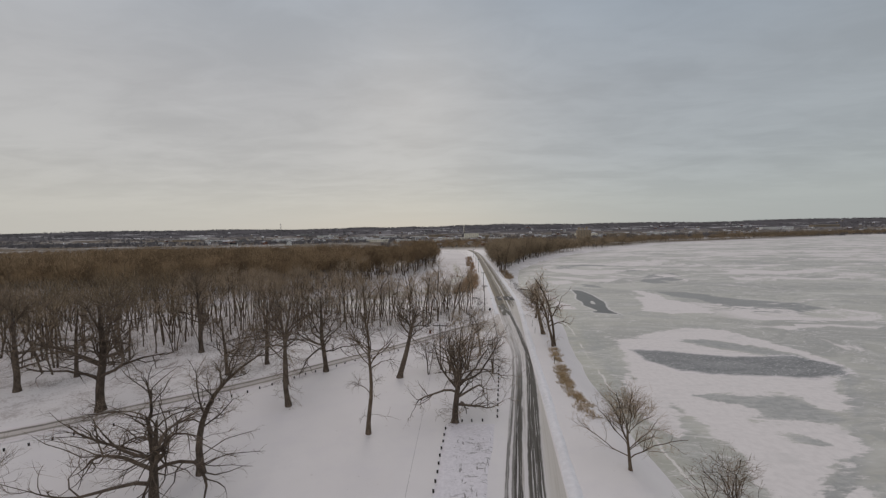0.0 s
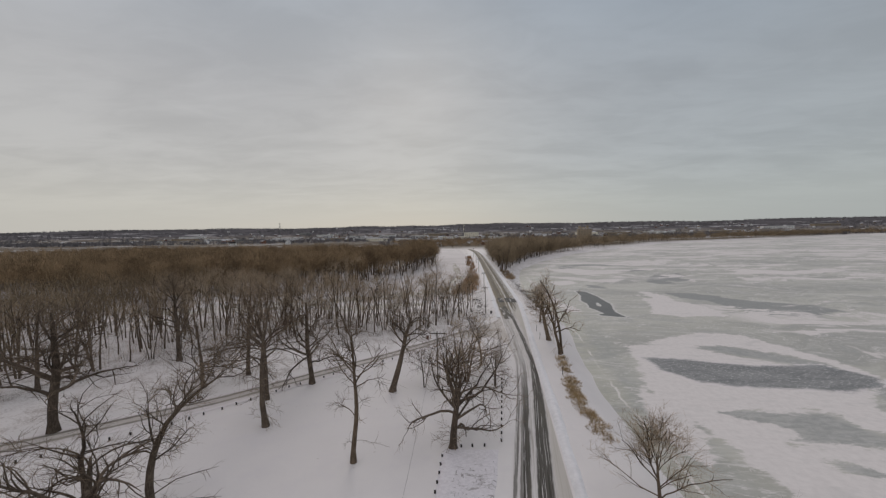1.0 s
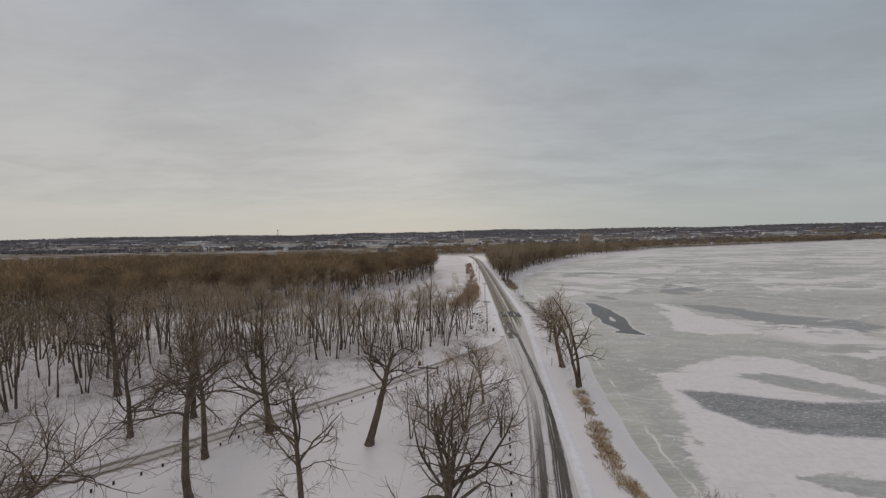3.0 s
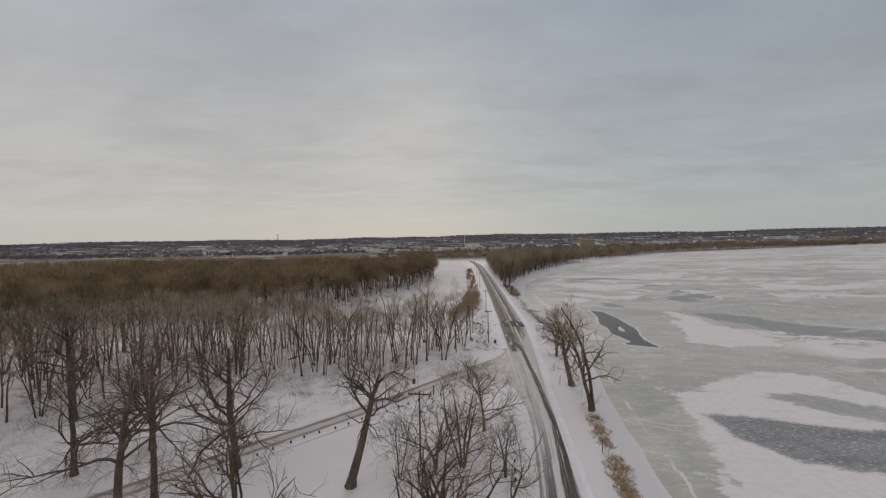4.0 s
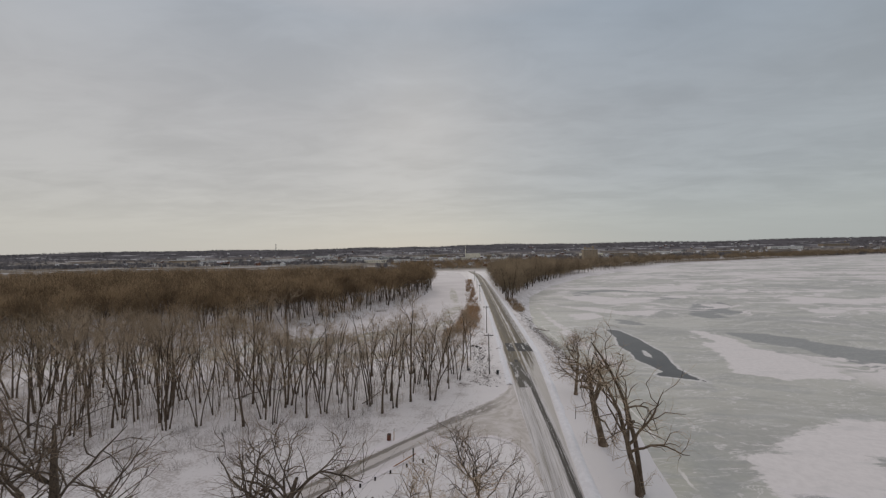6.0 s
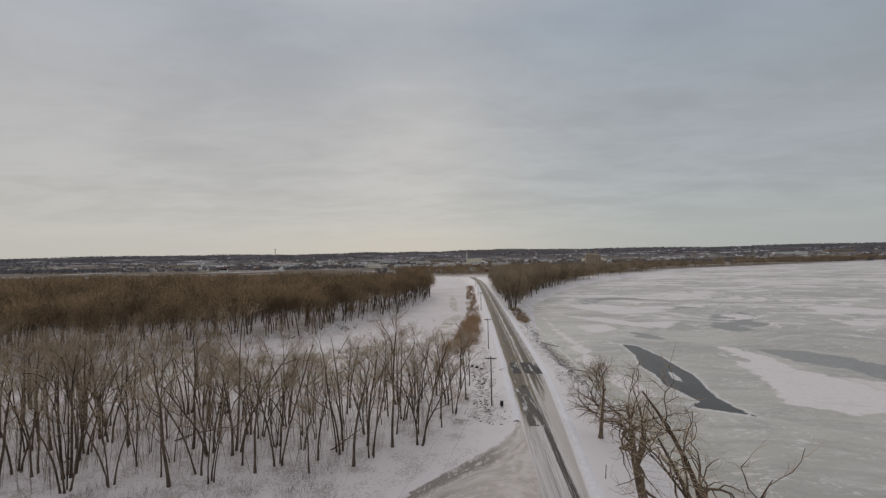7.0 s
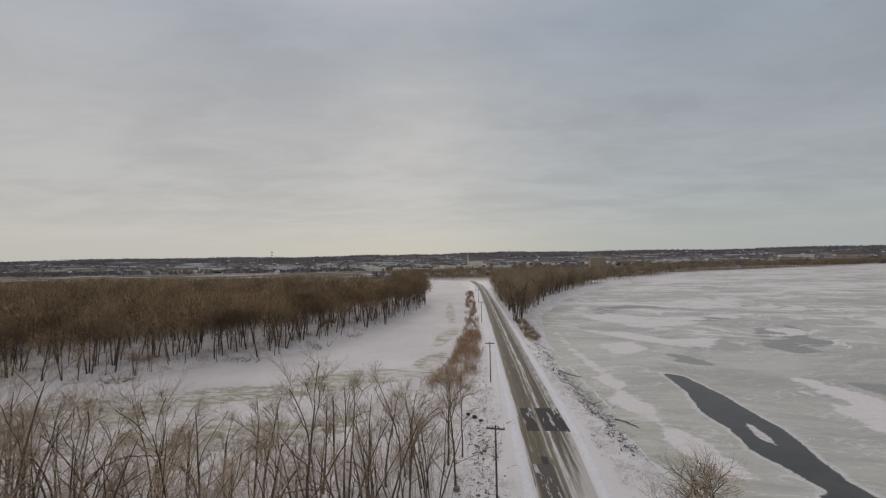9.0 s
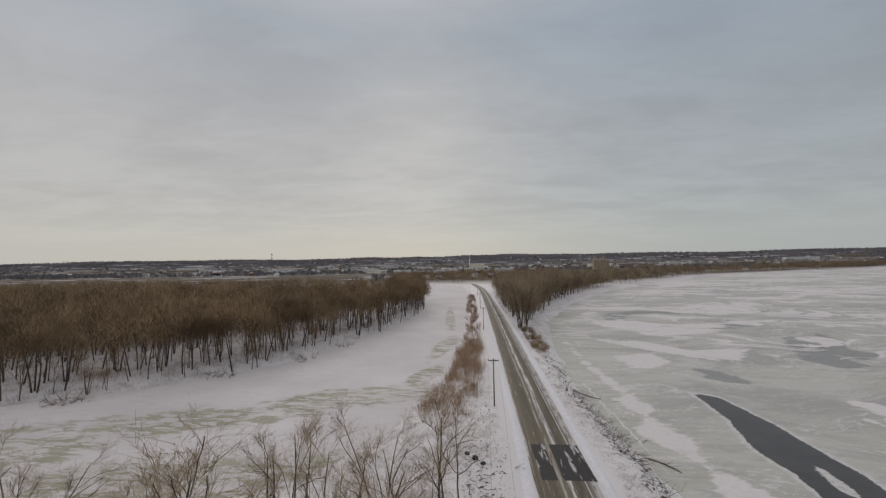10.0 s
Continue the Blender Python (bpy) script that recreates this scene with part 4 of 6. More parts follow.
def tubes(pts, rad, sides):
    """Skins branches of one rank as open tapered tubes."""
    B, P, _ = pts.shape
    tan = np.gradient(pts, axis=1)
    tan /= np.linalg.norm(tan, axis=2)[:, :, None] + 1e-9
    ref = np.where(np.abs(tan[:, :1, 2:3]) > 0.8, np.array([1.0, 0, 0]), np.array([0, 0, 1.0]))
    u = np.cross(tan, np.broadcast_to(ref, tan.shape))
    u /= np.linalg.norm(u, axis=2)[:, :, None] + 1e-9
    v = np.cross(tan, u)
    a = np.arange(sides) * 2 * math.pi / sides
    V = pts[:, :, None, :] + rad[:, :, None, None] * (np.cos(a)[None, None, :, None] * u[:, :, None, :] + np.sin(a)[None, None, :, None] * v[:, :, None, :])
    base = (np.arange(B) * P * sides)[:, None, None] + (np.arange(P - 1) * sides)[None, :, None]
    j = np.arange(sides)[None, None, :]
    k = (j + 1) % sides
    F = np.stack([base + j, base + k, base + sides + k, base + sides + j], -1).reshape(-1, 4)
    return V.reshape(-1, 3), F


def blades(pts, wide, rng):
    """The finest shoots, each one thin four-cornered sliver."""
    b, tip = pts[:, 0], pts[:, -1]
    u = np.cross(tip - b, rng.normal(0, 1, b.shape))
    u /= np.linalg.norm(u, axis=1)[:, None] + 1e-9
    mid = b * 0.6 + tip * 0.4
    w = np.broadcast_to(np.asarray(wide, float), (len(b),))[:, None] / 2
    V = np.stack([b, mid + u * w, tip, mid - u * w], 1).reshape(-1, 3)
    return V, np.arange(len(V)).reshape(-1, 4)


def shoots(pts, wide, rng):
    """Far-off shoots, each a slender three-cornered sliver."""
    b, tip = pts[:, 0], pts[:, -1]
    u = np.cross(tip - b, rng.normal(0, 1, b.shape))
    u /= np.linalg.norm(u, axis=1)[:, None] + 1e-9
    w = np.broadcast_to(np.asarray(wide, float), (len(b),))[:, None] / 2
    V = np.stack([b - u * w, b + u * w, tip], 1).reshape(-1, 3)
    return V, np.arange(len(V)).reshape(-1, 3)


def joined(chunks):
    V, F, n = [], [], 0
    for v, f in chunks:
        V.append(v)
        F.append(f + n)
        n += len(v)
    return np.concatenate(V), np.concatenate(F)


def tree_shape(seed, height, trunk_r, fork=0.3, stems=1, limbs=9, limb_len=0.5, spread=(35, 65), lean=(0.0, 0.0), lift=0.06, rank3=7, rank4=6, twig=0.9,
               wiggle=0.09, sides=7, bend=(0.0, 0.0), low=0.0, fine=3, cheap=False, trunk=0.8, curl=2.0, wide=1.3, tight=1.0, thin=1.0, splay=(0.10, 0.26), gap=0.7, mains=(), arch=0.05, bow=0.0):
    """Trunk and limbs, and the crown of twigs, of one bare tree standing at the origin."""
    rng = np.random.default_rng(seed)
    if not cheap:
        rank3, rank4 = max(4, round(rank3 * 0.85)), max(3, round(rank4 * 0.7))
    d = np.array([[lean[0], lean[1], 1.0]])
    tl = height * trunk
    slim = min(1.0, height / 13.0) ** 1.3
    if stems == 1:
        start, way, ln, r0 = np.array([[0, 0, -0.25]]), d, np.array([tl]), np.array([trunk_r])
    else:
        a = rng.uniform(0, 6.28) + np.arange(stems) * 6.28 / stems + rng.normal(0, 0.3, stems)
        k = rng.uniform(*splay, stems)
        start = np.stack([np.cos(a) * trunk_r * gap, np.sin(a) * trunk_r * gap, np.full(stems, -0.25)], -1)
        way = d + np.stack([np.cos(a) * k, np.sin(a) * k, np.zeros(stems)], -1)
        ln, r0 = tl * rng.uniform(0.75, 1.05, stems), trunk_r * rng.uniform(0.55, 0.85, stems)
    p1, q1 = grow(start, way, ln, r0, r0 * 0.16, 10, wiggle * 0.5, lift * 0.3, rng, bow)
    p1[:, :, 0] += bend[0] * np.linspace(0, 1, 10)[None, :] ** curl
    p1[:, :, 1] += bend[1] * np.linspace(0, 1, 10)[None, :] ** curl
    # root flare
    q1[:, 0] *= 1.45
    n1 = max(3, limbs // stems)
    i2, s2, w2, r2, t2 = spawn(p1, q1, n1, fork, 0.98, spread, rng, 0.10, True)
    l2 = height * limb_len * (1.08 - (0.62 if trunk > 0.6 else 0.3) * (t2 - fork) / (1 - fork)) * rng.uniform(0.7, 1.12, len(t2))
    g2 = np.minimum(r2 * 0.58, trunk_r * 0.33) * np.clip(l2 / (height * limb_len), 0.4, 1.0)
    # low limbs arch over, high ones keep rising
    u2 = lift - arch * np.clip(1.1 - 1.6 * (t2 - fork) / (1 - fork), 0, 1)
    if mains:
        # the limbs that give this tree its outline: place on the trunk, heading, rise, length, curve
        tm, az, el, lm, um = (np.array(c, float) for c in zip(*mains))
        j = tm * 9
        k = np.minimum(j.astype(int), 8)
        f = (j - k)[:, None]
        sm = p1[0, k] * (1 - f) + p1[0, k + 1] * f
        az, el = np.radians(az), np.radians(el)
        wm = np.stack([np.cos(az) * np.cos(el), np.sin(az) * np.cos(el), np.sin(el)], -1)
        s2, w2, l2, t2 = np.concatenate([s2, sm]), np.concatenate([w2, wm]), np.concatenate([l2, lm]), np.concatenate([t2, tm])
        gm = np.minimum((q1[0, k] * (1 - f[:, 0]) + q1[0, k + 1] * f[:, 0]) * 0.8, trunk_r * 0.40) * np.clip(lm / 7.0, 0.45, 1.0)
        g2, u2 = np.concatenate([g2, gm]), np.concatenate([u2, um])
    p2, q2 = grow(s2, w2, l2, g2, np.full(len(t2), 0.016), 9, wiggle * 1.7, u2, rng)
    if low:
        # drooping shoots round the lower trunk
        iL, sL, wL, rL, tL = spawn(p1[:1], q1[:1], int(low), 0.06, fork + 0.1, (70, 105), rng, -0.1)
        pL, qL = grow(sL, wL, rng.uniform(1.2, 3.0, len(tL)), np.full(len(tL), 0.02), np.full(len(tL), 0.006), 6, 0.22, -0.10, rng)
    i3, s3, w3, r3, t3 = spawn(p2, q2, rank3, 0.22, 0.99, (28 * tight, 66 * tight), rng, 0.06)
    l3 = l2[i3] * (0.60 - 0.26 * t3) * rng.uniform(0.6, 1.2, len(t3))
    p3, q3 = grow(s3, w3, l3, np.minimum(r3 * 0.68, 0.038 if cheap else 0.075 * slim), np.full(len(t3), 0.008 if cheap else 0.013 * slim), 5, wiggle * 2.3, lift * 0.8, rng)
    stem, limb_parts = tubes(p1, q1, sides), []
    if cheap:
        stem = joined([stem, tubes(p2, q2, max(4, sides - 2))])
    else:
        for k in range(len(p2)):
            limb_parts.append(joined([tubes(p2[k:k + 1], q2[k:k + 1], max(4, sides - 2)), tubes(p3[i3 == k], q3[i3 == k], 3)]))
    i4, s4, w4, r4, t4 = spawn(p3, q3, rank4, 0.15, 1.0, (24 * tight, 66 * tight), rng, 0.03)
    l4 = twig * rng.uniform(0.5, 1.25, len(t4)) * (0.6 + 0.05 * height)
    p4, q4 = grow(s4, w4, l4, np.full(len(t4), 0.015 if cheap else 0.020 * slim), np.full(len(t4), 0.006), 3, wiggle * 2.2, lift, rng)
    sliver = shoots if cheap else blades
    crown = [shoots(p4, 0.026 * thin, rng) if cheap else tubes(p4, q4 * 0.8 * thin, 3)]
    i5, s5, w5, r5, t5 = spawn(p4, q4, fine, 0.15, 1.0, (22 * tight, 64 * tight), rng, 0.02)
    p5, q5 = grow(s5, w5, l4[i5] * rng.uniform(0.4, 0.85, len(t5)), np.full(len(t5), 0.01), np.full(len(t5), 0.004), 2, 0.1, 0, rng)
    if cheap:
        v3, f3 = tubes(p3, q3 * 0.8, 3)
        crown.append((v3, np.concatenate([f3[:, :3], f3[:, [0, 2, 3]]])))
    crown.append(sliver(p5, (0.014 if not cheap else 0.02) * thin, rng))
    if low:
        crown.append(tubes(pL, qL, 3))
        iM, sM, wM, rM, tM = spawn(pL, qL, 7, 0.2, 1.0, (25, 70), rng, -0.05)
        pM, qM = grow(sM, wM, rng.uniform(0.4, 1.0, len(tM)), np.full(len(tM), 0.014), np.full(len(tM), 0.006), 3, 0.2, -0.05, rng)
        crown.append(tubes(pM, qM, 3))
    crown = joined(crown)
    skins = [stem[0], crown[0]] + [q[0] for q in limb_parts]
    # full height
    top = np.percentile(crown[0][:, 2], 99.6)
    grow_up = min(1.45, max(0.8, height / top))
    for v in skins:
        v[:, 2] *= grow_up
    # limbs spread: widen with height, the trunk's foot keeps its girth
    for v in skins:
        k = 1 + (wide - 1) * np.clip((v[:, 2] - 0.12 * height) / (0.25 * height), 0, 1)
        away = np.hypot(v[:, 0] - lean[0] * v[:, 2], v[:, 1] - lean[1] * v[:, 2])
        k = 1 + (k - 1) * np.clip(away / 1.2, 0, 1)
        v[:, 0] *= k
        v[:, 1] *= k
    return stem, limb_parts, crown


def tree_thing(name, shape, at, label, bark, twigs, group="", turn=0.0):
    ob = new(name)
    stem = mesh_object("trunk", *shape[0], bark, ob, True)
    for limb in shape[1] if len(shape) > 2 else ():
        mesh_object("limb", *limb, bark, stem, True)
    mesh_object("crown", *shape[-1], twigs, ob)
    ob.matrix_basis = pose(*at, 0, 0, turn)
    return tagged(ob, label, "tree", group)


def gz(x, y):
    h, _ = ground_height(np.array([float(x)]), np.array([float(y)]))
    return float(h[0])


PARK_TREES = [
    # x, y, height, radius, settings, label
    (0.5, 43.0, 12.2, 0.40, dict(fork=0.24, trunk=0.56, limbs=14, limb_len=0.50, spread=(18, 70), rank3=8, rank4=7, lift=0.03, arch=0.06, wiggle=0.12, low=12, wide=1.2, splay=(0.14, 0.28), mains=((0.40, 2, 52, 5.8, -0.08), (0.48, 176, 46, 5.6, -0.07), (0.55, 25, 56, 5.4, -0.06), (0.50, -80, 48, 5.2, -0.07), (0.55, 100, 50, 5.2, -0.05), (0.6, 200, 58, 5.0, -0.05))), "broad bare tree forking low over the snow"),
    (-8.7, 40.4, 14.4, 0.26, dict(fork=0.56, trunk=0.78, limbs=9, limb_len=0.30, spread=(14, 52), rank3=6, rank4=5, fine=2, lift=0.05, arch=0.03, low=5, wiggle=0.12, wide=1.05, mains=((0.36, 182, 62, 2.6, 0.03), (0.60, 175, 42, 3.8, 0.09), (0.62, 5, 36, 4.4, 0.07), (0.70, 30, 60, 4.6, 0.03), (0.68, 160, 64, 4.4, 0.03), (0.58, -70, 40, 3.2, 0.05))), "slender bare tree with a broken low stub on open snow"),
    (-20.4, 46.7, 15.4, 0.34, dict(fork=0.56, trunk=0.74, limbs=10, limb_len=0.34, spread=(12, 50), lean=(-0.08, 0.0), rank3=7, rank4=5, wiggle=0.12, fine=2, low=24, wide=1.2), "tall bare tree with drooping shoots round its trunk"),
    (-20.0, 58.6, 15.2, 0.38, dict(fork=0.26, trunk=0.70, limbs=19, limb_len=0.42, spread=(14, 74), rank3=8, rank4=7, lift=0.06, wiggle=0.13), "dark broad-crowned bare tree beside the park lane"),
    (-8.0, 56.1, 13.0, 0.44, dict(fork=0.58, trunk=0.66, limbs=9, limb_len=0.42, spread=(18, 66), lean=(0.24, 0.0), rank3=8, rank4=6, lift=0.06, wiggle=0.15, wide=1.1, mains=((0.66, 176, 28, 4.8, 0.10), (0.60, 10, 40, 3.4, 0.10), (0.8, 190, 50, 4.2, 0.04), (0.9, 20, 55, 4.0, 0.0))), "thick leaning bare tree with crooked limbs"),
    (-43.5, 45.0, 15.2, 0.50, dict(fork=0.32, trunk=0.80, limbs=15, limb_len=0.38, spread=(18, 74), rank3=9, rank4=7, lift=0.04, arch=0.06, wiggle=0.13, wide=1.3, mains=((0.34, 0, 18, 7.5, 0.02), (0.30, 178, 20, 7.8, 0.02), (0.45, 185, 22, 7.0, 0.0), (0.5, 5, 28, 6.6, 0.0))), "old oak-like bare tree with wide level limbs"),
    (-61.2, 50.3, 14.8, 0.40, dict(fork=0.28, trunk=0.7, limbs=18, limb_len=0.40, spread=(18, 85), rank3=8, rank4=7), "dark bare tree at the edge of the woods"),
    (-58.5, 56.0, 13.5, 0.30, dict(fork=0.32, trunk=0.72, limbs=15, limb_len=0.36, spread=(18, 75), rank3=8, rank4=7), "bare tree standing at the woods' edge"),
    (-22.2, 33.3, 14.8, 0.34, dict(fork=0.72, trunk=0.76, limbs=7, limb_len=0.24, spread=(20, 70), bend=(6.0, 0.3), curl=3.0, rank3=8, rank4=7, lift=0.03, wiggle=0.10, wide=1.0, mains=((0.98, 358, 2, 6.4, 0.0), (0.96, 8, 48, 4.6, 0.02), (0.93, 168, 38, 4.6, -0.02), (0.90, 20, 58, 4.4, 0.02), (0.50, 178, 48, 4.6, -0.04), (0.40, 4, 26, 4.2, 0.03), (0.62, -60, 40, 3.4, 0.0), (0.66, 100, 40, 3.6, 0.0))), "bare tree with a curved trunk sweeping over the snow"),
    (-23.0, 29.0, 12.0, 0.42, dict(fork=0.55, trunk=0.62, limbs=5, limb_len=0.40, spread=(25, 70), lean=(0.03, 0.05), rank3=13, rank4=8, lift=0.02, wiggle=0.115, wide=1.15, fine=2, mains=((0.30, 190, 30, 9.5, -0.03), (0.46, 176, 34, 11.5, -0.05), (0.56, 160, 48, 8.5, -0.10), (0.44, 4, 36, 9.0, -0.10), (0.58, 356, 52, 8.0, -0.10), (0.50, 30, 50, 7.0, -0.06), (0.9, 60, 58, 5.0, -0.05), (0.92, 150, 58, 4.6, -0.03), (0.55, -85, 34, 6.5, -0.07), (0.60, 95, 40, 6.5, -0.07), (0.70, -35, 48, 6.5, -0.09))), "gnarled spreading bare tree with long crooked limbs"),
    (-35.5, 25.5, 9.4, 0.22, dict(fork=0.2, trunk=0.66, stems=3, limbs=20, limb_len=0.42, spread=(15, 75), rank3=8, rank4=5, fine=2), "dense twiggy bare tree near the lane"),
    (-23.8, 53.3, 14.0, 0.30, dict(fork=0.52, trunk=0.74, limbs=14, limb_len=0.34, spread=(14, 62), rank3=8, rank4=5, fine=2, low=12, wide=1.25), "straight bare tree close to the park lane"),
    (-47.0, 68.0, 15.8, 0.42, dict(fork=0.28, trunk=0.76, limbs=18, limb_len=0.34, spread=(14, 72), rank3=8, rank4=7), "stout dark bare tree beyond the lane"),
    (-31.0, 61.5, 13.8, 0.34, dict(fork=0.28, trunk=0.68, limbs=18, limb_len=0.44, spread=(16, 84), rank3=8, rank4=5, fine=2, wiggle=0.12), "bare tree on the verge of the lane"),
    (-35.0, 57.0, 12.0, 0.28, dict(fork=0.30, trunk=0.70, limbs=14, limb_len=0.44, spread=(20, 84), rank3=8, rank4=5, fine=2, lean=(-0.14, 0.05), wiggle=0.13), "leaning bare tree with drooping side limbs"),
    (18.3, 71.8, 15.0, 0.40, dict(fork=0.34, trunk=0.80, stems=2, splay=(0.06, 0.13), gap=0.6, limbs=8, limb_len=0.30, spread=(18, 58), rank3=6, rank4=5, lift=0.035, arch=0.02, wiggle=0.20, fine=2, wide=1.1, low=6, bow=0.15, lean=(-0.03, 0.0), mains=((0.42, 2, 40, 5.4, 0.05), (0.36, 350, 30, 4.6, -0.02), (0.50, 182, 56, 4.6, 0.04), (0.60, 20, 50, 4.8, 0.03), (0.64, 165, 58, 4.0, 0.03), (0.55, -70, 50, 4.2, 0.04), (0.72, 60, 60, 4.0, 0.03))), "tall forked bare tree on the lake shore"),
    (18.1, 80.2, 12.8, 0.42, dict(fork=0.34, trunk=0.66, limbs=12, limb_len=0.46, spread=(18, 76), lean=(-0.19, 0.0), rank3=7, rank4=7, fine=2, lift=0.05, wiggle=0.14, wide=1.3), "leaning brownish bare tree on the lake shore"),
    (19.3, 94.8, 9.6, 0.26, dict(fork=0.26, trunk=0.70, limbs=20, limb_len=0.46, spread=(16, 82), rank3=9, rank4=6, wide=1.15), "rusty brown bare tree on the shore near the junction"),
    (16.3, 34.9, 7.8, 0.17, dict(fork=0.26, trunk=0.60, limbs=17, limb_len=0.50, spread=(14, 54), rank3=8, rank4=8, fine=3, arch=-0.02, lift=0.06, wide=1.2), "small round-crowned bare tree on the snowy bank"),
    (19.9, 27.4, 7.8, 0.14, dict(fork=0.20, trunk=0.66, stems=4, limbs=16, limb_len=0.44, spread=(12, 50), rank3=7, rank4=6, fine=3), "low many-stemmed bare shrub tree by the ice"),
    (22.0, 47.6, 3.2, 0.05, dict(fork=0.1, stems=5, limbs=14, limb_len=0.5, spread=(20, 50), rank3=5, rank4=6, twig=0.5), "low bare bush at the water's edge"),
    (4.4, 66.3, 8.8, 0.19, dict(fork=0.22, trunk=0.60, limbs=18, limb_len=0.55, spread=(16, 78), rank3=8, rank4=6, wiggle=0.13, wide=1.25), "small bushy bare tree beside the road"),
    (2.0, 59.2, 10.2, 0.17, dict(fork=0.24, trunk=0.74, stems=4, limbs=22, limb_len=0.36, spread=(14, 60), rank3=7, rank4=5, splay=(0.1, 0.3)), "thin reddish many-stemmed bare tree"),
    (-3.8, 57.4, 6.4, 0.09, dict(fork=0.14, stems=3, limbs=12, limb_len=0.5, spread=(20, 70), rank3=6, rank4=5, wide=1.3), "young bare sapling cluster under the overhead wire"),
    (-0.6, 58.6, 8.6, 0.24, dict(fork=0.22, trunk=0.60, stems=2, limbs=15, limb_len=0.55, spread=(22, 78), rank3=7, rank4=5, wiggle=0.14, wide=1.3, splay=(0.15, 0.35)), "wide-spreading grey bare tree beside the utility pole"),
    (5.9, 58.0, 6.0, 0.16, dict(fork=0.22, trunk=0.62, stems=2, limbs=13, limb_len=0.5, spread=(20, 75), rank3=7, rank4=6, wiggle=0.13, wide=1.25), "small crooked bare tree close to the road edge"),
]
for n, (x, y, h, r, kw, lab) in enumerate(PARK_TREES):
    tree_thing("bare_tree", tree_shape(100 + n, h, r, **kw), (x, y, gz(x, y) - 0.05), lab, BARK if n not in (1, 15, 16, 17, 18, 22) else BARK_WARM, TWIG if n not in (15, 16, 17, 18, 22) else TWIG_WOODS, "park trees")

# woods between the lane and the channel
WOODS = [tree_shape(200 + k, 13.0, 0.108 + 0.007 * k, fork=0.42, trunk=0.80, stems=s, limbs=5 + s * 3, limb_len=0.34, spread=(9, 34), rank3=6, rank4=5, lift=0.07, arch=0.0, lean=(ln, 0.03), sides=5, twig=0.8,
                    fine=4, cheap=True, wiggle=0.09, wide=1.15, tight=0.6, thin=0.62, splay=(0.02, 0.15), gap=2.6, bow=0.6)
         for k, (s, ln) in enumerate(((2, 0.06), (2, 0.12), (3, -0.04), (1, 0.06), (1, -0.16), (3, -0.06), (4, 0.0), (1, 0.02)))]
WOODS_LABEL = ["bare woodland tree of several thin upright stems", "forked bare woodland tree leaning a little", "clump of slender bare stems in the woods", "single straight bare woodland tree",
               "leaning single-stemmed bare woodland tree", "two-stemmed bare woodland tree", "spreading clump of bare stems", "slim upright bare woodland tree"]
BANK_N = [(-420, 40), (-260, 70), (-150, 92), (-80, 102), (-50, 105), (-30, 105), (-14, 106), (-4, 110), (5, 115)]


def scatter(count, x0, x1, y0, y1, gap, ok, rng, taken):
    got = []
    tries = 0
    while len(got) < count and tries < count * 60:
        tries += 1
        x, y = rng.uniform(x0, x1), rng.uniform(y0, y1)
        if ok(x, y) and all((x - a) ** 2 + (y - b) ** 2 > gap * gap for a, b in taken):
            got.append((x, y))
            taken.append((x, y))
    return got


WOODS_FRONT = [(-300, -20), (-110, 20), (-62, 50), (-58, 58), (-53, 68), (-45, 76.5), (-30, 82.5), (-18, 85), (-8, 87.5), (0, 94), (6, 106)]


def in_woods(x, y):
    return float(near_line(x, WOODS_FRONT)) < y < float(near_line(x, BANK_N)) - 2.0 and x < 1.0 + max(0.0, (y - 96) * 0.22)


def build_woods():
    rng = np.random.default_rng(11)
    taken = [(t[0], t[1]) for t in PARK_TREES]
    spots = [(-38.7, 89.4), (-34, 97.3), (-21.9, 90.1), (-18.9, 94.1), (-12.1, 89), (-10.9, 93.2), (-4.8, 95.1), (-2.2, 95.4), (0.2, 99.6), (3.6, 107.4), (-7.6, 92.3), (-16.4, 94.7), (-49, 89.7), (-46.8, 86.5), (-44.2, 90.4), (-41.3, 93.5), (-52.5, 91), (-38.2, 88), (-35.6, 91.5), (-54.5, 86.5), (-31, 87.5), (-27.5, 91)]
    taken += spots
    spots = spots + scatter(150, -58, 5, 58, 116, 2.2, in_woods, rng, taken)
    spots = [q for q in spots if q[0] > -28 or rng.random() < (0.85 if q[1] > 101 else 0.6 if q[1] > 86 else 0.42)]
    firsts = []
    for n, (x, y) in enumerate(spots):
        k = int(rng.integers(0, len(WOODS)))
        s = rng.uniform(0.55, 1.22)
        if y > 93:
            s = min(s, 0.98) * 0.88
        elif x > -34:
            s *= 1.08
        if x < -34:
            s = s * 0.6 + 0.45
        turn = rng.uniform(0, 360)
        m = pose(x, y, gz(x, y) - 0.05, 0, 0, turn)
        if k not in [f[0] for f in firsts]:
            ob = tree_thing("woodland_tree", WOODS[k], (0, 0, 0), WOODS_LABEL[k], BARK_WOODS, TWIG_WOODS, "woodland trees by the channel")
            ob.matrix_basis = m
            ob.scale = (s, s, s)
            firsts.append((k, ob))
        else:
            src = [f[1] for f in firsts if f[0] == k][0]
            c = copy_thing(src, m)
            c.scale = (s, s, s)
    return taken


TAKEN = build_woods()


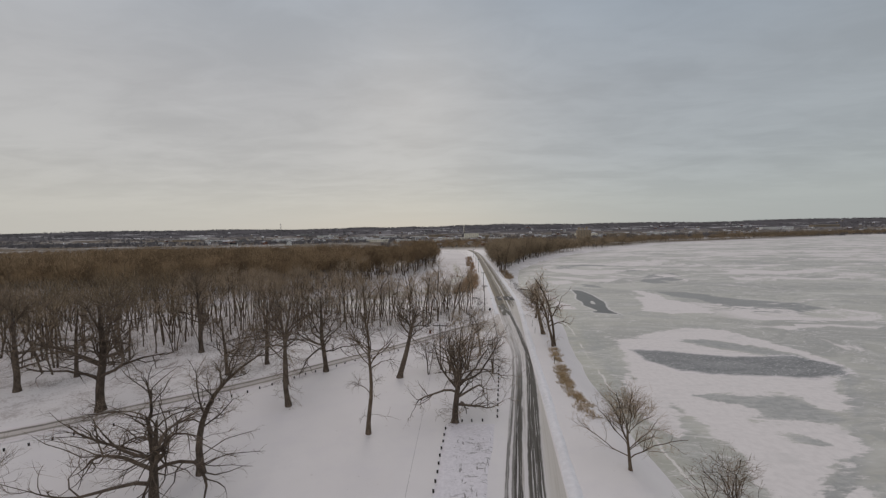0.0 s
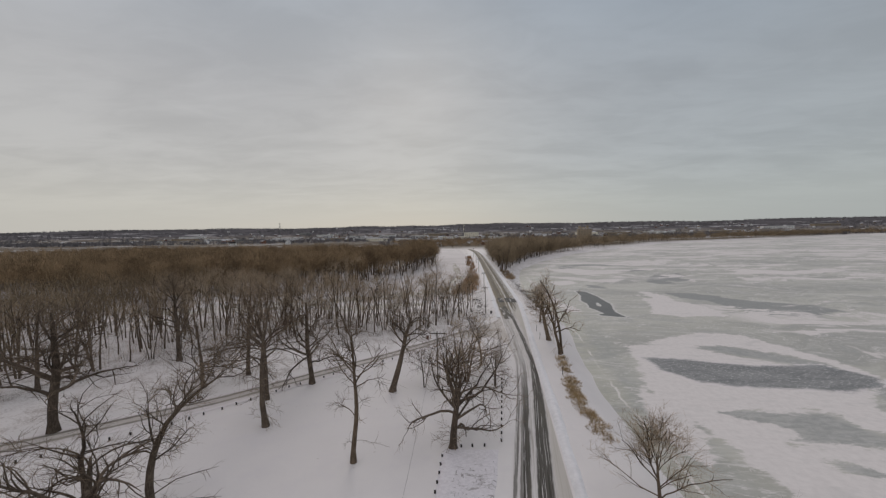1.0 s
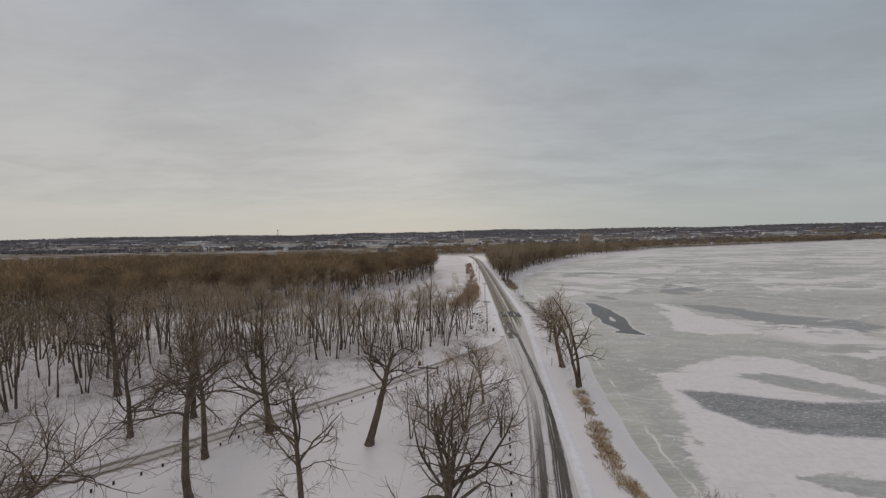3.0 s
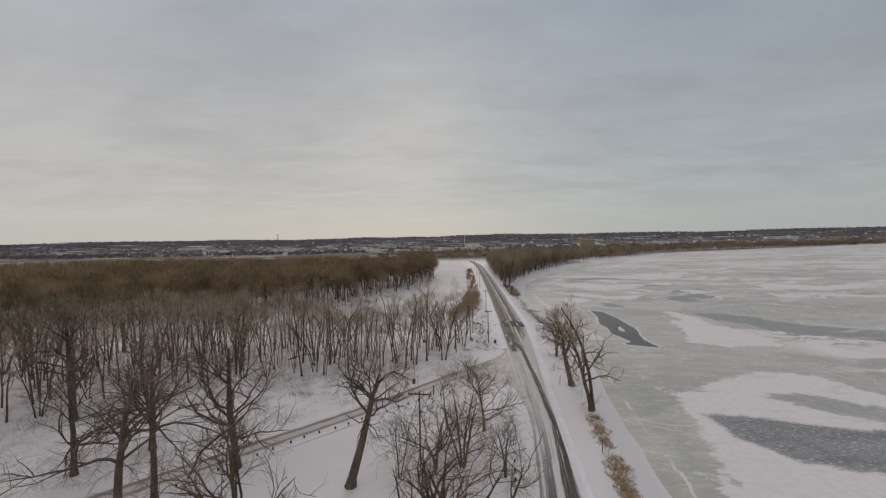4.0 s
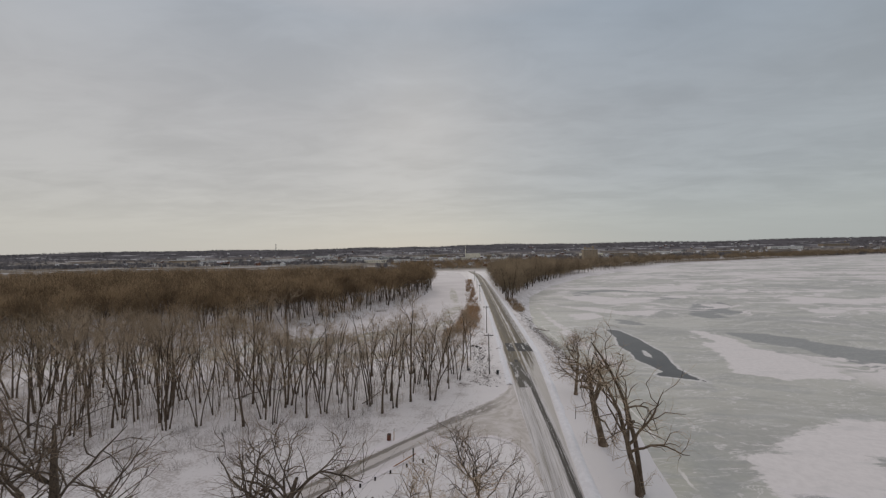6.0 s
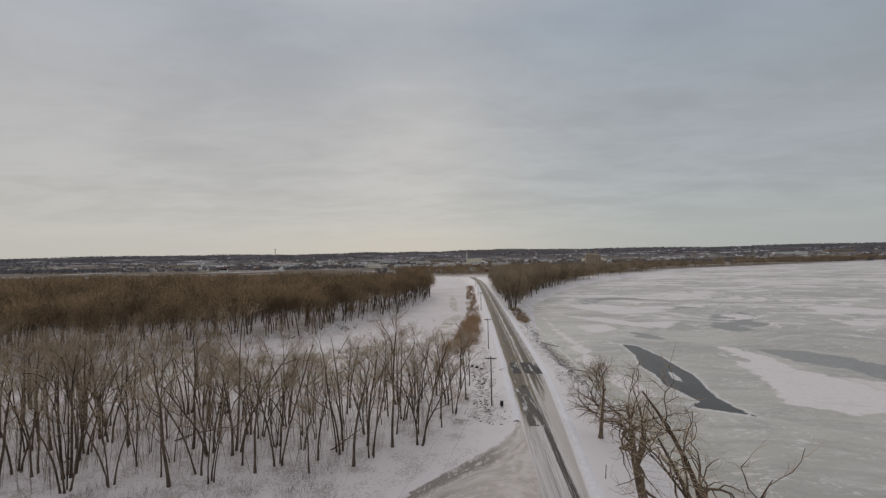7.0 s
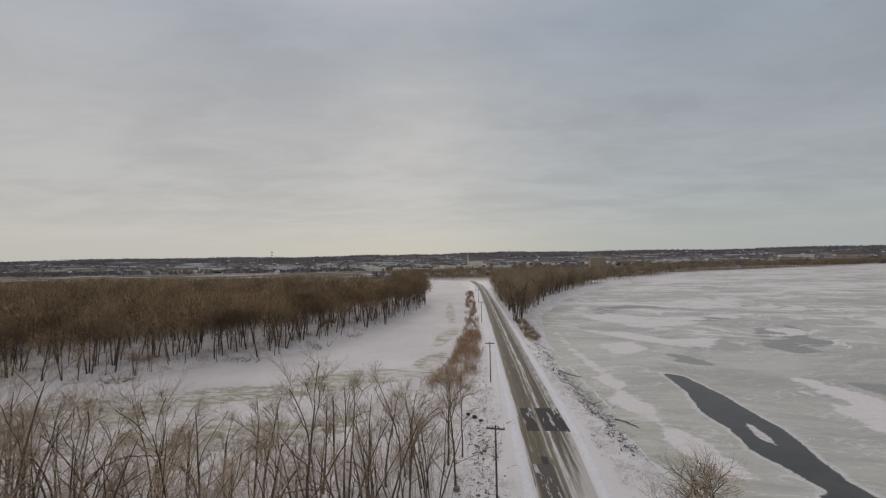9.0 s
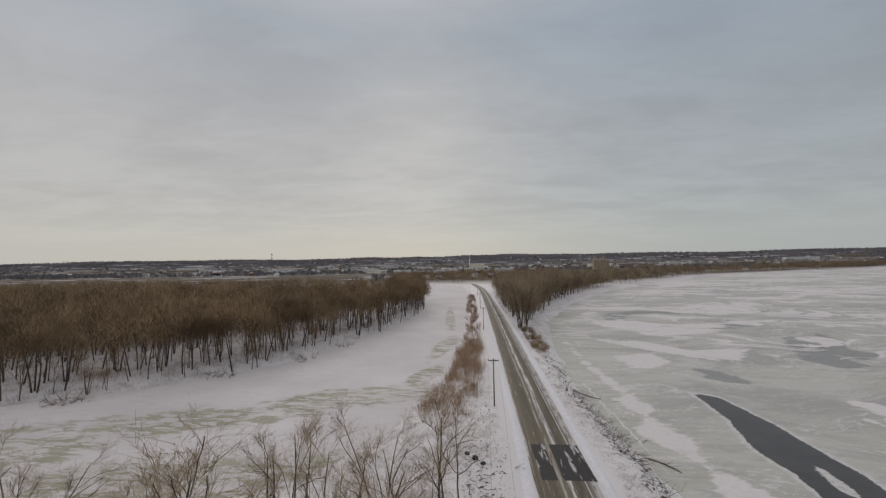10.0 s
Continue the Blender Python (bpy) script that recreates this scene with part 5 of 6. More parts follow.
def low_tree(seed, height, r, stems, limbs, sprays, twig, wide, rings=5, broad=0.22, low=(0.38, 0.62)):
    """A cheaper tree for the far woods: stems, ascending limbs and a rounded haze of fine shoots."""
    rng = np.random.default_rng(seed)
    a = rng.uniform(0, 6.28, stems)
    k = rng.uniform(0.02, 0.24, stems)
    start = np.stack([np.cos(a) * r * 2.5, np.sin(a) * r * 2.5, np.full(stems, -0.3)], -1)
    way = np.stack([np.cos(a) * k, np.sin(a) * k, np.ones(stems)], -1)
    p1, q1 = grow(start, way, height * rng.uniform(0.6, 0.8, stems), np.full(stems, r), np.full(stems, 0.03), rings, 0.06, 0.03, rng, 0.1)
    wood = [tubes(p1, q1, 4 if rings > 3 else 3)]
    if limbs:
        i2, s2, w2, r2, t2 = spawn(p1, q1, max(2, limbs // stems), 0.30, 0.92, (25, 62), rng, 0.15)
        l2 = height * (0.42 - 0.24 * t2) * rng.uniform(0.7, 1.2, len(t2))
        p2, q2 = grow(s2, w2, l2, np.full(len(t2), 0.055), np.full(len(t2), 0.015), 3, 0.14, 0.07, rng)
        wood.append(tubes(p2, q2, 3))
    # shoots fill a crown of several rounded lobes, pointing away from the lobe's heart
    tilt = p1[:, -1].mean(0)
    lobes = 5 if sprays > 100 else 3
    la = rng.uniform(0, 6.28) + np.arange(lobes) * 6.28 / max(1, lobes - 1)
    lr = np.where(np.arange(lobes) == lobes - 1, 0.0, broad * rng.uniform(0.42, 0.72, lobes)) * height
    lz = np.where(np.arange(lobes) == lobes - 1, 0.74, rng.uniform(*low, lobes)) * height
    heart = np.stack([tilt[0] * 0.7 + np.cos(la) * lr, tilt[1] * 0.7 + np.sin(la) * lr, lz], -1)
    size = np.where(np.arange(lobes) == lobes - 1, 0.85, rng.uniform(0.7, 1.0, lobes)) * broad * height
    d = rng.normal(0, 1, (sprays, 3))
    d /= np.linalg.norm(d, axis=1)[:, None]
    w = rng.integers(0, lobes, sprays)
    rad = rng.random(sprays) ** 0.42
    st = heart[w] + d * (rad * size[w])[:, None] * np.array([0.9, 0.9, 0.95])
    out = d * np.array([0.55, 0.55, 0.25]) + np.array([0, 0, 0.85]) + rng.normal(0, 0.22, d.shape)
    out /= np.linalg.norm(out, axis=1)[:, None]
    ln = twig * rng.uniform(0.5, 1.3, sprays)
    return joined(wood), shoots(np.stack([st, st + out * ln[:, None]], 1), wide * rng.uniform(0.5, 1.4, sprays), rng)


SLIM = [low_tree(370 + k, 16.0, 0.15, s, 11, 150, 1.3, 0.085, 5, 0.24) for k, s in enumerate((1, 2, 2, 1))]
HAZE = [low_tree(390 + k, 15.0, 0.15, s, 12, 260, 1.5, 0.065, 5, 0.25, (0.54, 0.70)) for k, s in enumerate((1, 2, 3, 1))]
EDGE = [low_tree(300 + k, 16.0, 0.19, s, 12, 1000, 1.4, 0.075, 5, 0.24, (0.52, 0.70)) for k, s in enumerate((1, 2, 1, 3, 2))]
DEEP = [low_tree(330 + k, 16.0, 0.13, s, 3, 380, 1.5, 0.15, 4, 0.30, (0.50, 0.68)) for k, s in enumerate((1, 1, 1, 2))]
LAKESIDE = [low_tree(410 + k, 16.0, 0.16, s, 10, 760, 1.6, 0.085, 5, 0.27, (0.34, 0.60)) for k, s in enumerate((1, 2, 2, 3))]
CROWNS = [low_tree(350 + k, 16.0, 0.15, 1, 0, 150, 2.6, 0.40, 3, 0.38) for k in range(4)]


def stand(name, models, spots, label, part_names, seed, mats, lo=0.68, hi=1.12):
    """Many trees joined into one woods: stems and canopy."""
    rng = np.random.default_rng(seed)
    root = new(name)
    spots = np.array(spots)
    h, _ = ground_height(spots[:, 0], spots[:, 1])
    which = rng.integers(0, len(models), len(spots))
    turn = rng.uniform(0, 6.28, len(spots))
    swell = np.array([noise.noise(Vector((x * 0.045, y * 0.045, 7))) for x, y in spots])
    size = rng.uniform(lo, hi, len(spots)) * (1 + 0.28 * swell)
    for k in (0, 1):
        chunks = []
        for m in range(len(models)):
            sel = np.where(which == m)[0]
            if not len(sel):
                continue
            v, f = models[m][k]
            c, s = np.cos(turn[sel])[:, None], np.sin(turn[sel])[:, None]
            z = size[sel][:, None]
            V = np.stack([(v[None, :, 0] * c - v[None, :, 1] * s) * z + spots[sel, 0:1], (v[None, :, 0] * s + v[None, :, 1] * c) * z + spots[sel, 1:2], v[None, :, 2] * z + h[sel][:, None]], -1)
            F = f[None] + (np.arange(len(sel)) * len(v))[:, None, None]
            chunks.append((V.reshape(-1, 3), F.reshape(-1, f.shape[1])))
        mesh_object(part_names[k], *joined(chunks), mats[k], root)
    return tagged(root, label, "woods", kind="stuff")


def jitter_grid(poly, gap, seed, keep=1.0, inset=0.0):
    rng = np.random.default_rng(seed)
    P = np.array(poly)
    (x0, y0), (x1, y1) = P.min(0), P.max(0)
    X, Y = np.meshgrid(np.arange(x0, x1, gap), np.arange(y0, y1, gap))
    X, Y = X.ravel() + rng.uniform(-0.5, 0.5, X.size) * gap, Y.ravel() + rng.uniform(-0.5, 0.5, Y.size) * gap
    hit, d = inside(poly, X, Y)
    ok = hit & (d > inset) & (rng.random(X.size) < keep)
    return np.stack([X[ok], Y[ok]], -1), d[ok]


FAR_WOODS = FAR_WOODS_LAND
EAST_WOODS = [(21, 207), (25, 206), (31.5, 233), (51, 291), (103, 384), (293, 606), (556, 752), (520, 770), (260, 640), (110, 520), (40, 440), (24, 340), (22, 260)]
NEAR_LEFT = [(-56, 45), (-56, 103), (-75, 101), (-150, 88), (-260, 66), (-330, 40), (-200, 0), (-110, 15)]


def build_far_woods():
    pts, d = jitter_grid(FAR_WOODS, 4.35, 21)
    edge = pts[(d < 16) & (pts[:, 0] > -130) & (pts[:, 1] < 330)]
    rest = pts[~((d < 16) & (pts[:, 0] > -130) & (pts[:, 1] < 330))]
    near = rest[(rest[:, 1] < 260) & (rest[:, 0] > -230)]
    back = rest[~((rest[:, 1] < 260) & (rest[:, 0] > -230))]
    rng = np.random.default_rng(5)
    back, _ = jitter_grid([(-620, 260), (-230, 260), (-230, 130), (-420, 95), (-620, 90)], 11.5, 26)
    more, _ = jitter_grid([(-620, 262), (-21, 262), (-22, 300), (-36, 372), (-60, 430), (-200, 470), (-420, 480), (-620, 420)], 10.5, 27)
    back = np.concatenate([back, more])
    firsts = {}
    # the front row along the bank, tree by tree
    pick = edge[rng.permutation(len(edge))[:170]]
    rest_edge = np.array([p for p in edge if not any((p == q).all() for q in pick)])
    for x, y in pick:
        k = int(rng.integers(0, len(EDGE)))
        s = rng.uniform(0.72, 1.10) * (0.88 if x < -55 else 1.0)
        m = pose(x, y, gz(x, y), 0, 0, rng.uniform(0, 360))
        if k not in firsts:
            firsts[k] = tree_thing("bank_tree", EDGE[k], (0, 0, 0), "tall brown bare tree on the channel's wooded bank", BARK, CANOPY, "trees along the far bank")
            firsts[k].matrix_basis = m
            firsts[k].scale = (s, s, s)
        else:
            copy_thing(firsts[k], m).scale = (s, s, s)
    if len(rest_edge):
        near = np.concatenate([near, rest_edge])
    stand("bottomland_woods", DEEP, near, "dense brown leafless bottomland woods in snow", ("stems", "canopy"), 31, (BARK, CANOPY), 0.66, 1.0)
    stand("distant_woods", CROWNS, back, "brown leafless woods stretching into the distance", ("stems", "canopy"), 32, (BARK_WARM, CANOPY), 0.42, 0.66)
    pts, d = jitter_grid(FAR_WOODS, 3.4, 28)
    front = (d < 13) & (pts[:, 0] > -150) & (pts[:, 1] < 330) & (rng.random(len(pts)) < np.where(pts[:, 0] < -50, 0.4, 0.25))
    stand("bank_saplings", SLIM, pts[front], "low brown saplings under the trees on the bank", ("stems", "canopy"), 37, (BARK_WARM, CANOPY), 0.2, 0.66)
    pts, d = jitter_grid(FAR_WOODS, 6.5, 41)
    low = (d < 12) & (pts[:, 0] > -140) & (pts[:, 0] < -34) & (pts[:, 1] < 200)
    stand("bank_thicket", EDGE, pts[low], "dense brown brush and young trees on the channel's bank", ("stems", "canopy"), 42, (BARK_WARM, CANOPY), 0.2, 0.55)
    pts, d = jitter_grid([(-75, 478), (-25, 478), (20, 490), (90, 500), (130, 560), (150, 760), (-140, 760)], 9.0, 29)
    stand("town_edge_trees", CROWNS, pts[rng.random(len(pts)) < 0.5], "bare trees at the edge of the town", ("stems", "canopy"), 38, (BARK_WARM, CANOPY), 0.4, 0.75)
    pts, d = jitter_grid(EAST_WOODS, 4.2, 23)
    keep = (pts[:, 1] < 420) | (rng.random(len(pts)) < 0.3)
    pts, d = pts[keep], d[keep]
    e = (d < 12) & (pts[:, 1] < 340)
    stand("causeway_woods", LAKESIDE, pts[e], "brown leafless trees along the shore beside the causeway", ("stems", "canopy"), 33, (BARK_WOODS, SHORE_TWIG), 0.8, 1.12)
    back = pts[~e]
    back = back[(back[:, 1] < 470) | (rng.random(len(back)) < 0.6)]
    stand("point_woods", CROWNS, back, "brown leafless woods on the lake point", ("stems", "canopy"), 34, (BARK_WARM, SHORE_TWIG), 0.6, 0.95)
    pts, d = jitter_grid(NEAR_LEFT, 4.4, 24)
    pts = np.array([p for p in pts if p[1] > near_line(p[0], WOODS_FRONT) and (p[0] > -150 or (p[0] + p[1]) % 2 > 1.0)])
    stand("lane_woods", HAZE, pts, "bare grey-brown woods beyond the park lane", ("stems", "canopy"), 35, (BARK, SHORE_TWIG), 0.72, 1.05)
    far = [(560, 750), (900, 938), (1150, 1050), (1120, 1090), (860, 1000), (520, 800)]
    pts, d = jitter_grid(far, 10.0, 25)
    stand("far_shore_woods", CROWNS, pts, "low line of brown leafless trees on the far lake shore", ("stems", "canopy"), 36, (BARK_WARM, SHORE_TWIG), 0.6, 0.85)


build_far_woods()

# ---- ground plants, brush and rubble ----


def tuft_mesh(spots, rng, per, tall, wide, splay, radius):
    """Dry stalks: each clump a fan of slender bent slivers."""
    spots = np.asarray(spots)
    h, _ = ground_height(spots[:, 0], spots[:, 1])
    n = len(spots) * per
    idx = np.repeat(np.arange(len(spots)), per)
    a, r = rng.uniform(0, 6.28, n), radius * np.sqrt(rng.random(n))
    b = np.stack([spots[idx, 0] + np.cos(a) * r, spots[idx, 1] + np.sin(a) * r, h[idx] - 0.08], -1)
    way = np.stack([np.cos(a) * splay * rng.uniform(0.1, 1.0, n), np.sin(a) * splay * rng.uniform(0.1, 1.0, n), np.ones(n)], -1)
    p, _ = grow(b, way, rng.uniform(*tall, n), np.full(n, 0.02), np.full(n, 0.01), 4, 0.10, -0.10 * splay, rng)
    lower, upper = p[:, [0, 2]], p[:, [1, 3]]
    return joined([blades(lower, wide, rng), blades(upper, wide * 0.8, rng)])


def build_plants():
    rng = np.random.default_rng(41)
    # straw strip on the verge by the lake
    ys = np.concatenate([rng.uniform(43.5, 70.5, 150), rng.uniform(46, 62, 130)])
    xs = np.interp(ys, [43, 47, 54, 60, 70], [16.4, 15.9, 15.8, 16.6, 17.7]) + rng.normal(0, 0.42, len(ys))
    tuft = np.array([noise.noise(Vector((x * 2.4, y * 1.7, 3))) for x, y in zip(xs, ys)]) > -0.1
    ob = mesh_object("dry_grass", *tuft_mesh(np.stack([xs, ys], -1)[tuft], rng, 50, (0.2, 0.6), 0.03, 1.1, 0.38), STRAW)
    tagged(ob, "strip of tan dry grass clumps in the snow", "grass", kind="stuff")
    # reed bed beside the channel
    bed = [(-5.0, 131), (5.4, 134), (7.4, 146), (8.2, 160), (8.4, 186), (3.0, 192), (1.6, 176), (1.6, 160)]
    pts, d = jitter_grid(bed, 0.55, 42, 0.8)
    clump = np.array([noise.noise(Vector((x * 0.45, y * 0.28, 5))) for x, y in pts])
    fine = np.array([noise.noise(Vector((x * 1.1, y * 0.8, 9))) for x, y in pts])
    # the bed thins out towards its near end
    pts = pts[clump + 0.7 * fine + 0.16 * np.clip(d, 0, 2) > np.interp(pts[:, 1], [131, 150, 170], [0.30, 0.12, -0.04])]
    ob = mesh_object("reed_bed", *tuft_mesh(pts, rng, 12, (0.7, 2.8), 0.026, 0.4, 0.4), REED)
    tagged(ob, "bed of rusty brown dry reeds beside the frozen channel", "reeds", kind="stuff")
    strip_pts = np.stack([rng.uniform(3.8, 8.2, 280), rng.uniform(190, 345, 280)], -1)
    thick = np.array([noise.noise(Vector((x * 0.5, y * 0.09, 1))) > -0.16 for x, y in strip_pts])
    ob = mesh_object("reed_fringe", *tuft_mesh(strip_pts[thick], rng, 18, (1.0, 2.6), 0.05, 0.3, 0.6), REED)
    tagged(ob, "fringe of rusty reeds along the causeway foot", "reeds", kind="stuff")
    # thin stubble in the snow beside the reeds and on the right-hand verge
    st = np.stack([np.concatenate([rng.uniform(-6, 8.5, 520), rng.uniform(19.4, 24.5, 340)]), np.concatenate([rng.uniform(98, 148, 520), rng.uniform(98, 215, 340)])], -1)
    ob = mesh_object("stubble", *tuft_mesh(st, rng, 9, (0.2, 0.7), 0.02, 0.8, 0.25), BRUSH)
    tagged(ob, "thin grey-brown weed stubble poking through snow", "weeds", kind="stuff")
    # undergrowth at the wood's edge
    ug = np.array([p for p in np.stack([rng.uniform(-75, 5, 900), rng.uniform(62, 128, 900)], -1) if in_woods(*p)])
    ob = mesh_object("undergrowth", *tuft_mesh(ug, rng, 12, (0.4, 1.9), 0.018, 0.5, 0.5), TWIG_WOODS)
    tagged(ob, "sparse bare brush under the woodland trees", "undergrowth", kind="stuff")
    # thin young stems among the trees
    sp = np.array([p for p in np.stack([rng.uniform(-60, 5, 900), rng.uniform(58, 116, 900)], -1) if in_woods(*p)])
    ob = mesh_object("young_stems", *tuft_mesh(sp, rng, 4, (2.5, 8.0), 0.036, 0.10, 0.8), BARK_WARM)
    tagged(ob, "thin young bare stems among the woodland trees", "saplings", kind="stuff")
    # low brush between the woods and the lane
    br = np.stack([rng.uniform(-62, -8, 900), rng.uniform(52, 92, 900)], -1)
    br = np.array([p for p in br if near_line(p[0], WOODS_FRONT) - 9 < p[1] < near_line(p[0], WOODS_FRONT) + 2 and p[1] > near_line(p[0], LANE_LINE) + 4.5])
    ob = mesh_object("brush", *tuft_mesh(br, rng, 26, (0.4, 1.5), 0.016, 0.7, 0.8), BRUSH)
    tagged(ob, "patches of low grey-brown brush in the snow", "brush", kind="stuff")
    # brush along the far bank of the channel
    pts, dd = jitter_grid(FAR_WOODS, 2.2, 43)
    pts = pts[(dd < 9) & (pts[:, 0] > -140) & (pts[:, 1] < 290)]
    ob = mesh_object("bank_brush", *tuft_mesh(pts, rng, 12, (0.5, 2.4), 0.035, 0.7, 0.9), TWIG)
    tagged(ob, "brown-grey brush under the trees on the channel bank", "brush", kind="stuff")
    # rusty shrubs on the east verge ahead of the shore woods
    sh = np.stack([rng.uniform(21.0, 24.5, 70), rng.uniform(172, 206, 70)], -1)
    ob = mesh_object("verge_shrubs", *tuft_mesh(sh, rng, 40, (0.7, 1.9), 0.035, 0.5, 0.5), CANOPY)
    tagged(ob, "low rusty brown bare shrubs on the verge", "shrub", kind="stuff")


build_plants()


def driftwood():
    """Tangled dead branches washed up along the causeway's lake side."""
    rng = np.random.default_rng(51)
    n = 330
    y = np.concatenate([rng.uniform(112, 200, 190), rng.normal(131, 6, 140)])
    x = np.interp(y, [110, 128, 150, 165, 200], [23.6, 23.4, 22.3, 22.4, 25.0]) + rng.normal(0, 0.9, n)
    h, _ = ground_height(x, y)
    a = rng.uniform(0, 6.28, n)
    way = np.stack([np.cos(a), np.sin(a), rng.uniform(-0.05, 0.35, n)], -1)
    r = rng.uniform(0.015, 0.05, n)
    p, q = grow(np.stack([x, y, h + 0.05], -1), way, rng.uniform(0.5, 1.9, n), r, r * 0.3, 5, 0.22, -0.02, rng)
    i2, s2, w2, r2, t2 = spawn(p, q, 3, 0.2, 0.9, (25, 65), rng, 0.1)
    p2, q2 = grow(s2, w2, rng.uniform(0.3, 1.2, len(t2)), r2 * 0.6, r2 * 0.2, 4, 0.2, 0, rng)
    ob = mesh_object("driftwood", *joined([tubes(p, q, 5), tubes(p2, q2, 3)]), BRUSH, smooth=True)
    tagged(ob, "tangle of grey driftwood branches on the shore", "driftwood", kind="stuff")
    for x0, y0, x1, y1, rr, lab in ((23.0, 148.2, 26.2, 143.6, 0.17, "long snow-dusted driftwood log lying on the ice edge"), (25.6, 126.5, 28.8, 124.6, 0.10, "pale driftwood branch reaching over the ice"),
                                    (24.2, 158.0, 23.0, 163.5, 0.10, "grey driftwood log along the bank")):
        d = np.array([[x1 - x0, y1 - y0, 0.0]])
        p, q = grow(np.array([[x0, y0, max(gz(x0, y0), ICE) + rr]]), d, np.array([math.hypot(x1 - x0, y1 - y0)]), np.array([rr]), np.array([rr * 0.3]), 9, 0.13, 0, rng)
        p[:, :, 2] = max(gz(x0, y0), ICE) + rr * 0.8
        i2, s2, w2, r2, t2 = spawn(p, q, 6, 0.3, 0.95, (35, 70), rng, 0.1)
        p2, q2 = grow(s2, w2, rng.uniform(0.4, 1.1, len(t2)), r2 * 0.5, r2 * 0.15, 4, 0.15, 0, rng)
        root = new("driftwood_log")
        mesh_object("stem", *tubes(p, q, 8), BRUSH, root, True)
        mesh_object("branches", *tubes(p2, q2, 4), BRUSH, root, True)
        tagged(root, lab, "log", "driftwood logs")


driftwood()


def verge_litter():
    """Broken twigs and weed stalks lying on the snow of the west verge."""
    rng = np.random.default_rng(53)
    n = 260
    y = np.concatenate([rng.uniform(99, 128, 150), rng.normal(104.5, 1.6, 60), rng.normal(118, 4, 50)])
    x = np.concatenate([5.6 + rng.normal(0, 1.5, 150), 6.6 + rng.normal(0, 1.3, 60), 6.2 + rng.normal(0, 1.2, 50)])
    h, _ = ground_height(x, y)
    a = rng.uniform(0, 6.28, n)
    p, q = grow(np.stack([x, y, h + 0.06], -1), np.stack([np.cos(a), np.sin(a), rng.uniform(0.0, 0.5, n)], -1), rng.uniform(0.3, 1.3, n), rng.uniform(0.012, 0.035, n), np.full(n, 0.006), 5, 0.25, -0.03, rng)
    ob = mesh_object("verge_litter", *tubes(p, q, 4), BARK_WOODS, smooth=True)
    tagged(ob, "dark broken twigs and stalks scattered on the snowy verge", "twigs", kind="stuff")


verge_litter()


def rock(bm, r, at, seed):
    rnd = random.Random(seed)
    res = bmesh.ops.create_icosphere(bm, subdivisions=1, radius=r)
    k = [rnd.uniform(0.6, 1.3) for _ in range(3)]
    for v in res["verts"]:
        n = 1 + 0.3 * noise.noise(v.co * (1.6 / r) + Vector((seed, 0, 0)))
        v.co = Vector((v.co.x * k[0] * n + at[0], v.co.y * k[1] * n + at[1], v.co.z * k[2] * 0.7 * n + at[2]))


def rubble():
    bm = bmesh.new()
    rnd = random.Random(8)
    for n in range(190):
        y = rnd.choice((rnd.uniform(98, 142), rnd.uniform(99, 122)))
        x = 6.4 + rnd.gauss(0, 1.3) + (0.8 if y > 120 else 0)
        r = rnd.uniform(0.05, 0.15) if y > 122 else rnd.uniform(0.06, 0.20)
        rock(bm, r, (x, y, gz(x, y) - r * 0.22), n)
    for n in range(160):
        y = rnd.uniform(112, 200)
        x = float(np.interp(y, [110, 128, 150, 165, 200], [23.2, 23.0, 22.4, 22.6, 26.0])) + rnd.gauss(0, 0.9)
        r = rnd.uniform(0.07, 0.22)
        rock(bm, r, (x, y, gz(x, y) + r * 0.1), n + 400)
    me = bpy.data.meshes.new("rubble")
    bm.to_mesh(me)
    bm.free()
    me.materials.append(STONE)
    tagged(new("rubble", me), "scattered dark stones and clods half buried in snow", "rubble", kind="stuff")
    for k, (x, y, r, s) in enumerate(((5.7, 122.9, 0.42, 5), (6.5, 121.9, 0.38, 9), (4.8, 124.0, 0.30, 12), (3.7, 106.6, 0.35, 17))):
        bm = bmesh.new()
        rock(bm, r, (0, 0, r * 0.3), s)
        me = bpy.data.meshes.new("boulder")
        bm.to_mesh(me)
        bm.free()
        me.materials.append(DARKDRUM if k < 3 else STONE)
        ob = new("boulder", me)
        ob.matrix_basis = pose(x, y, gz(x, y), 0, 0, 40 * k)
        tagged(ob, "dark wet boulder in snow by the roadside", "boulder", "roadside boulders")


rubble()


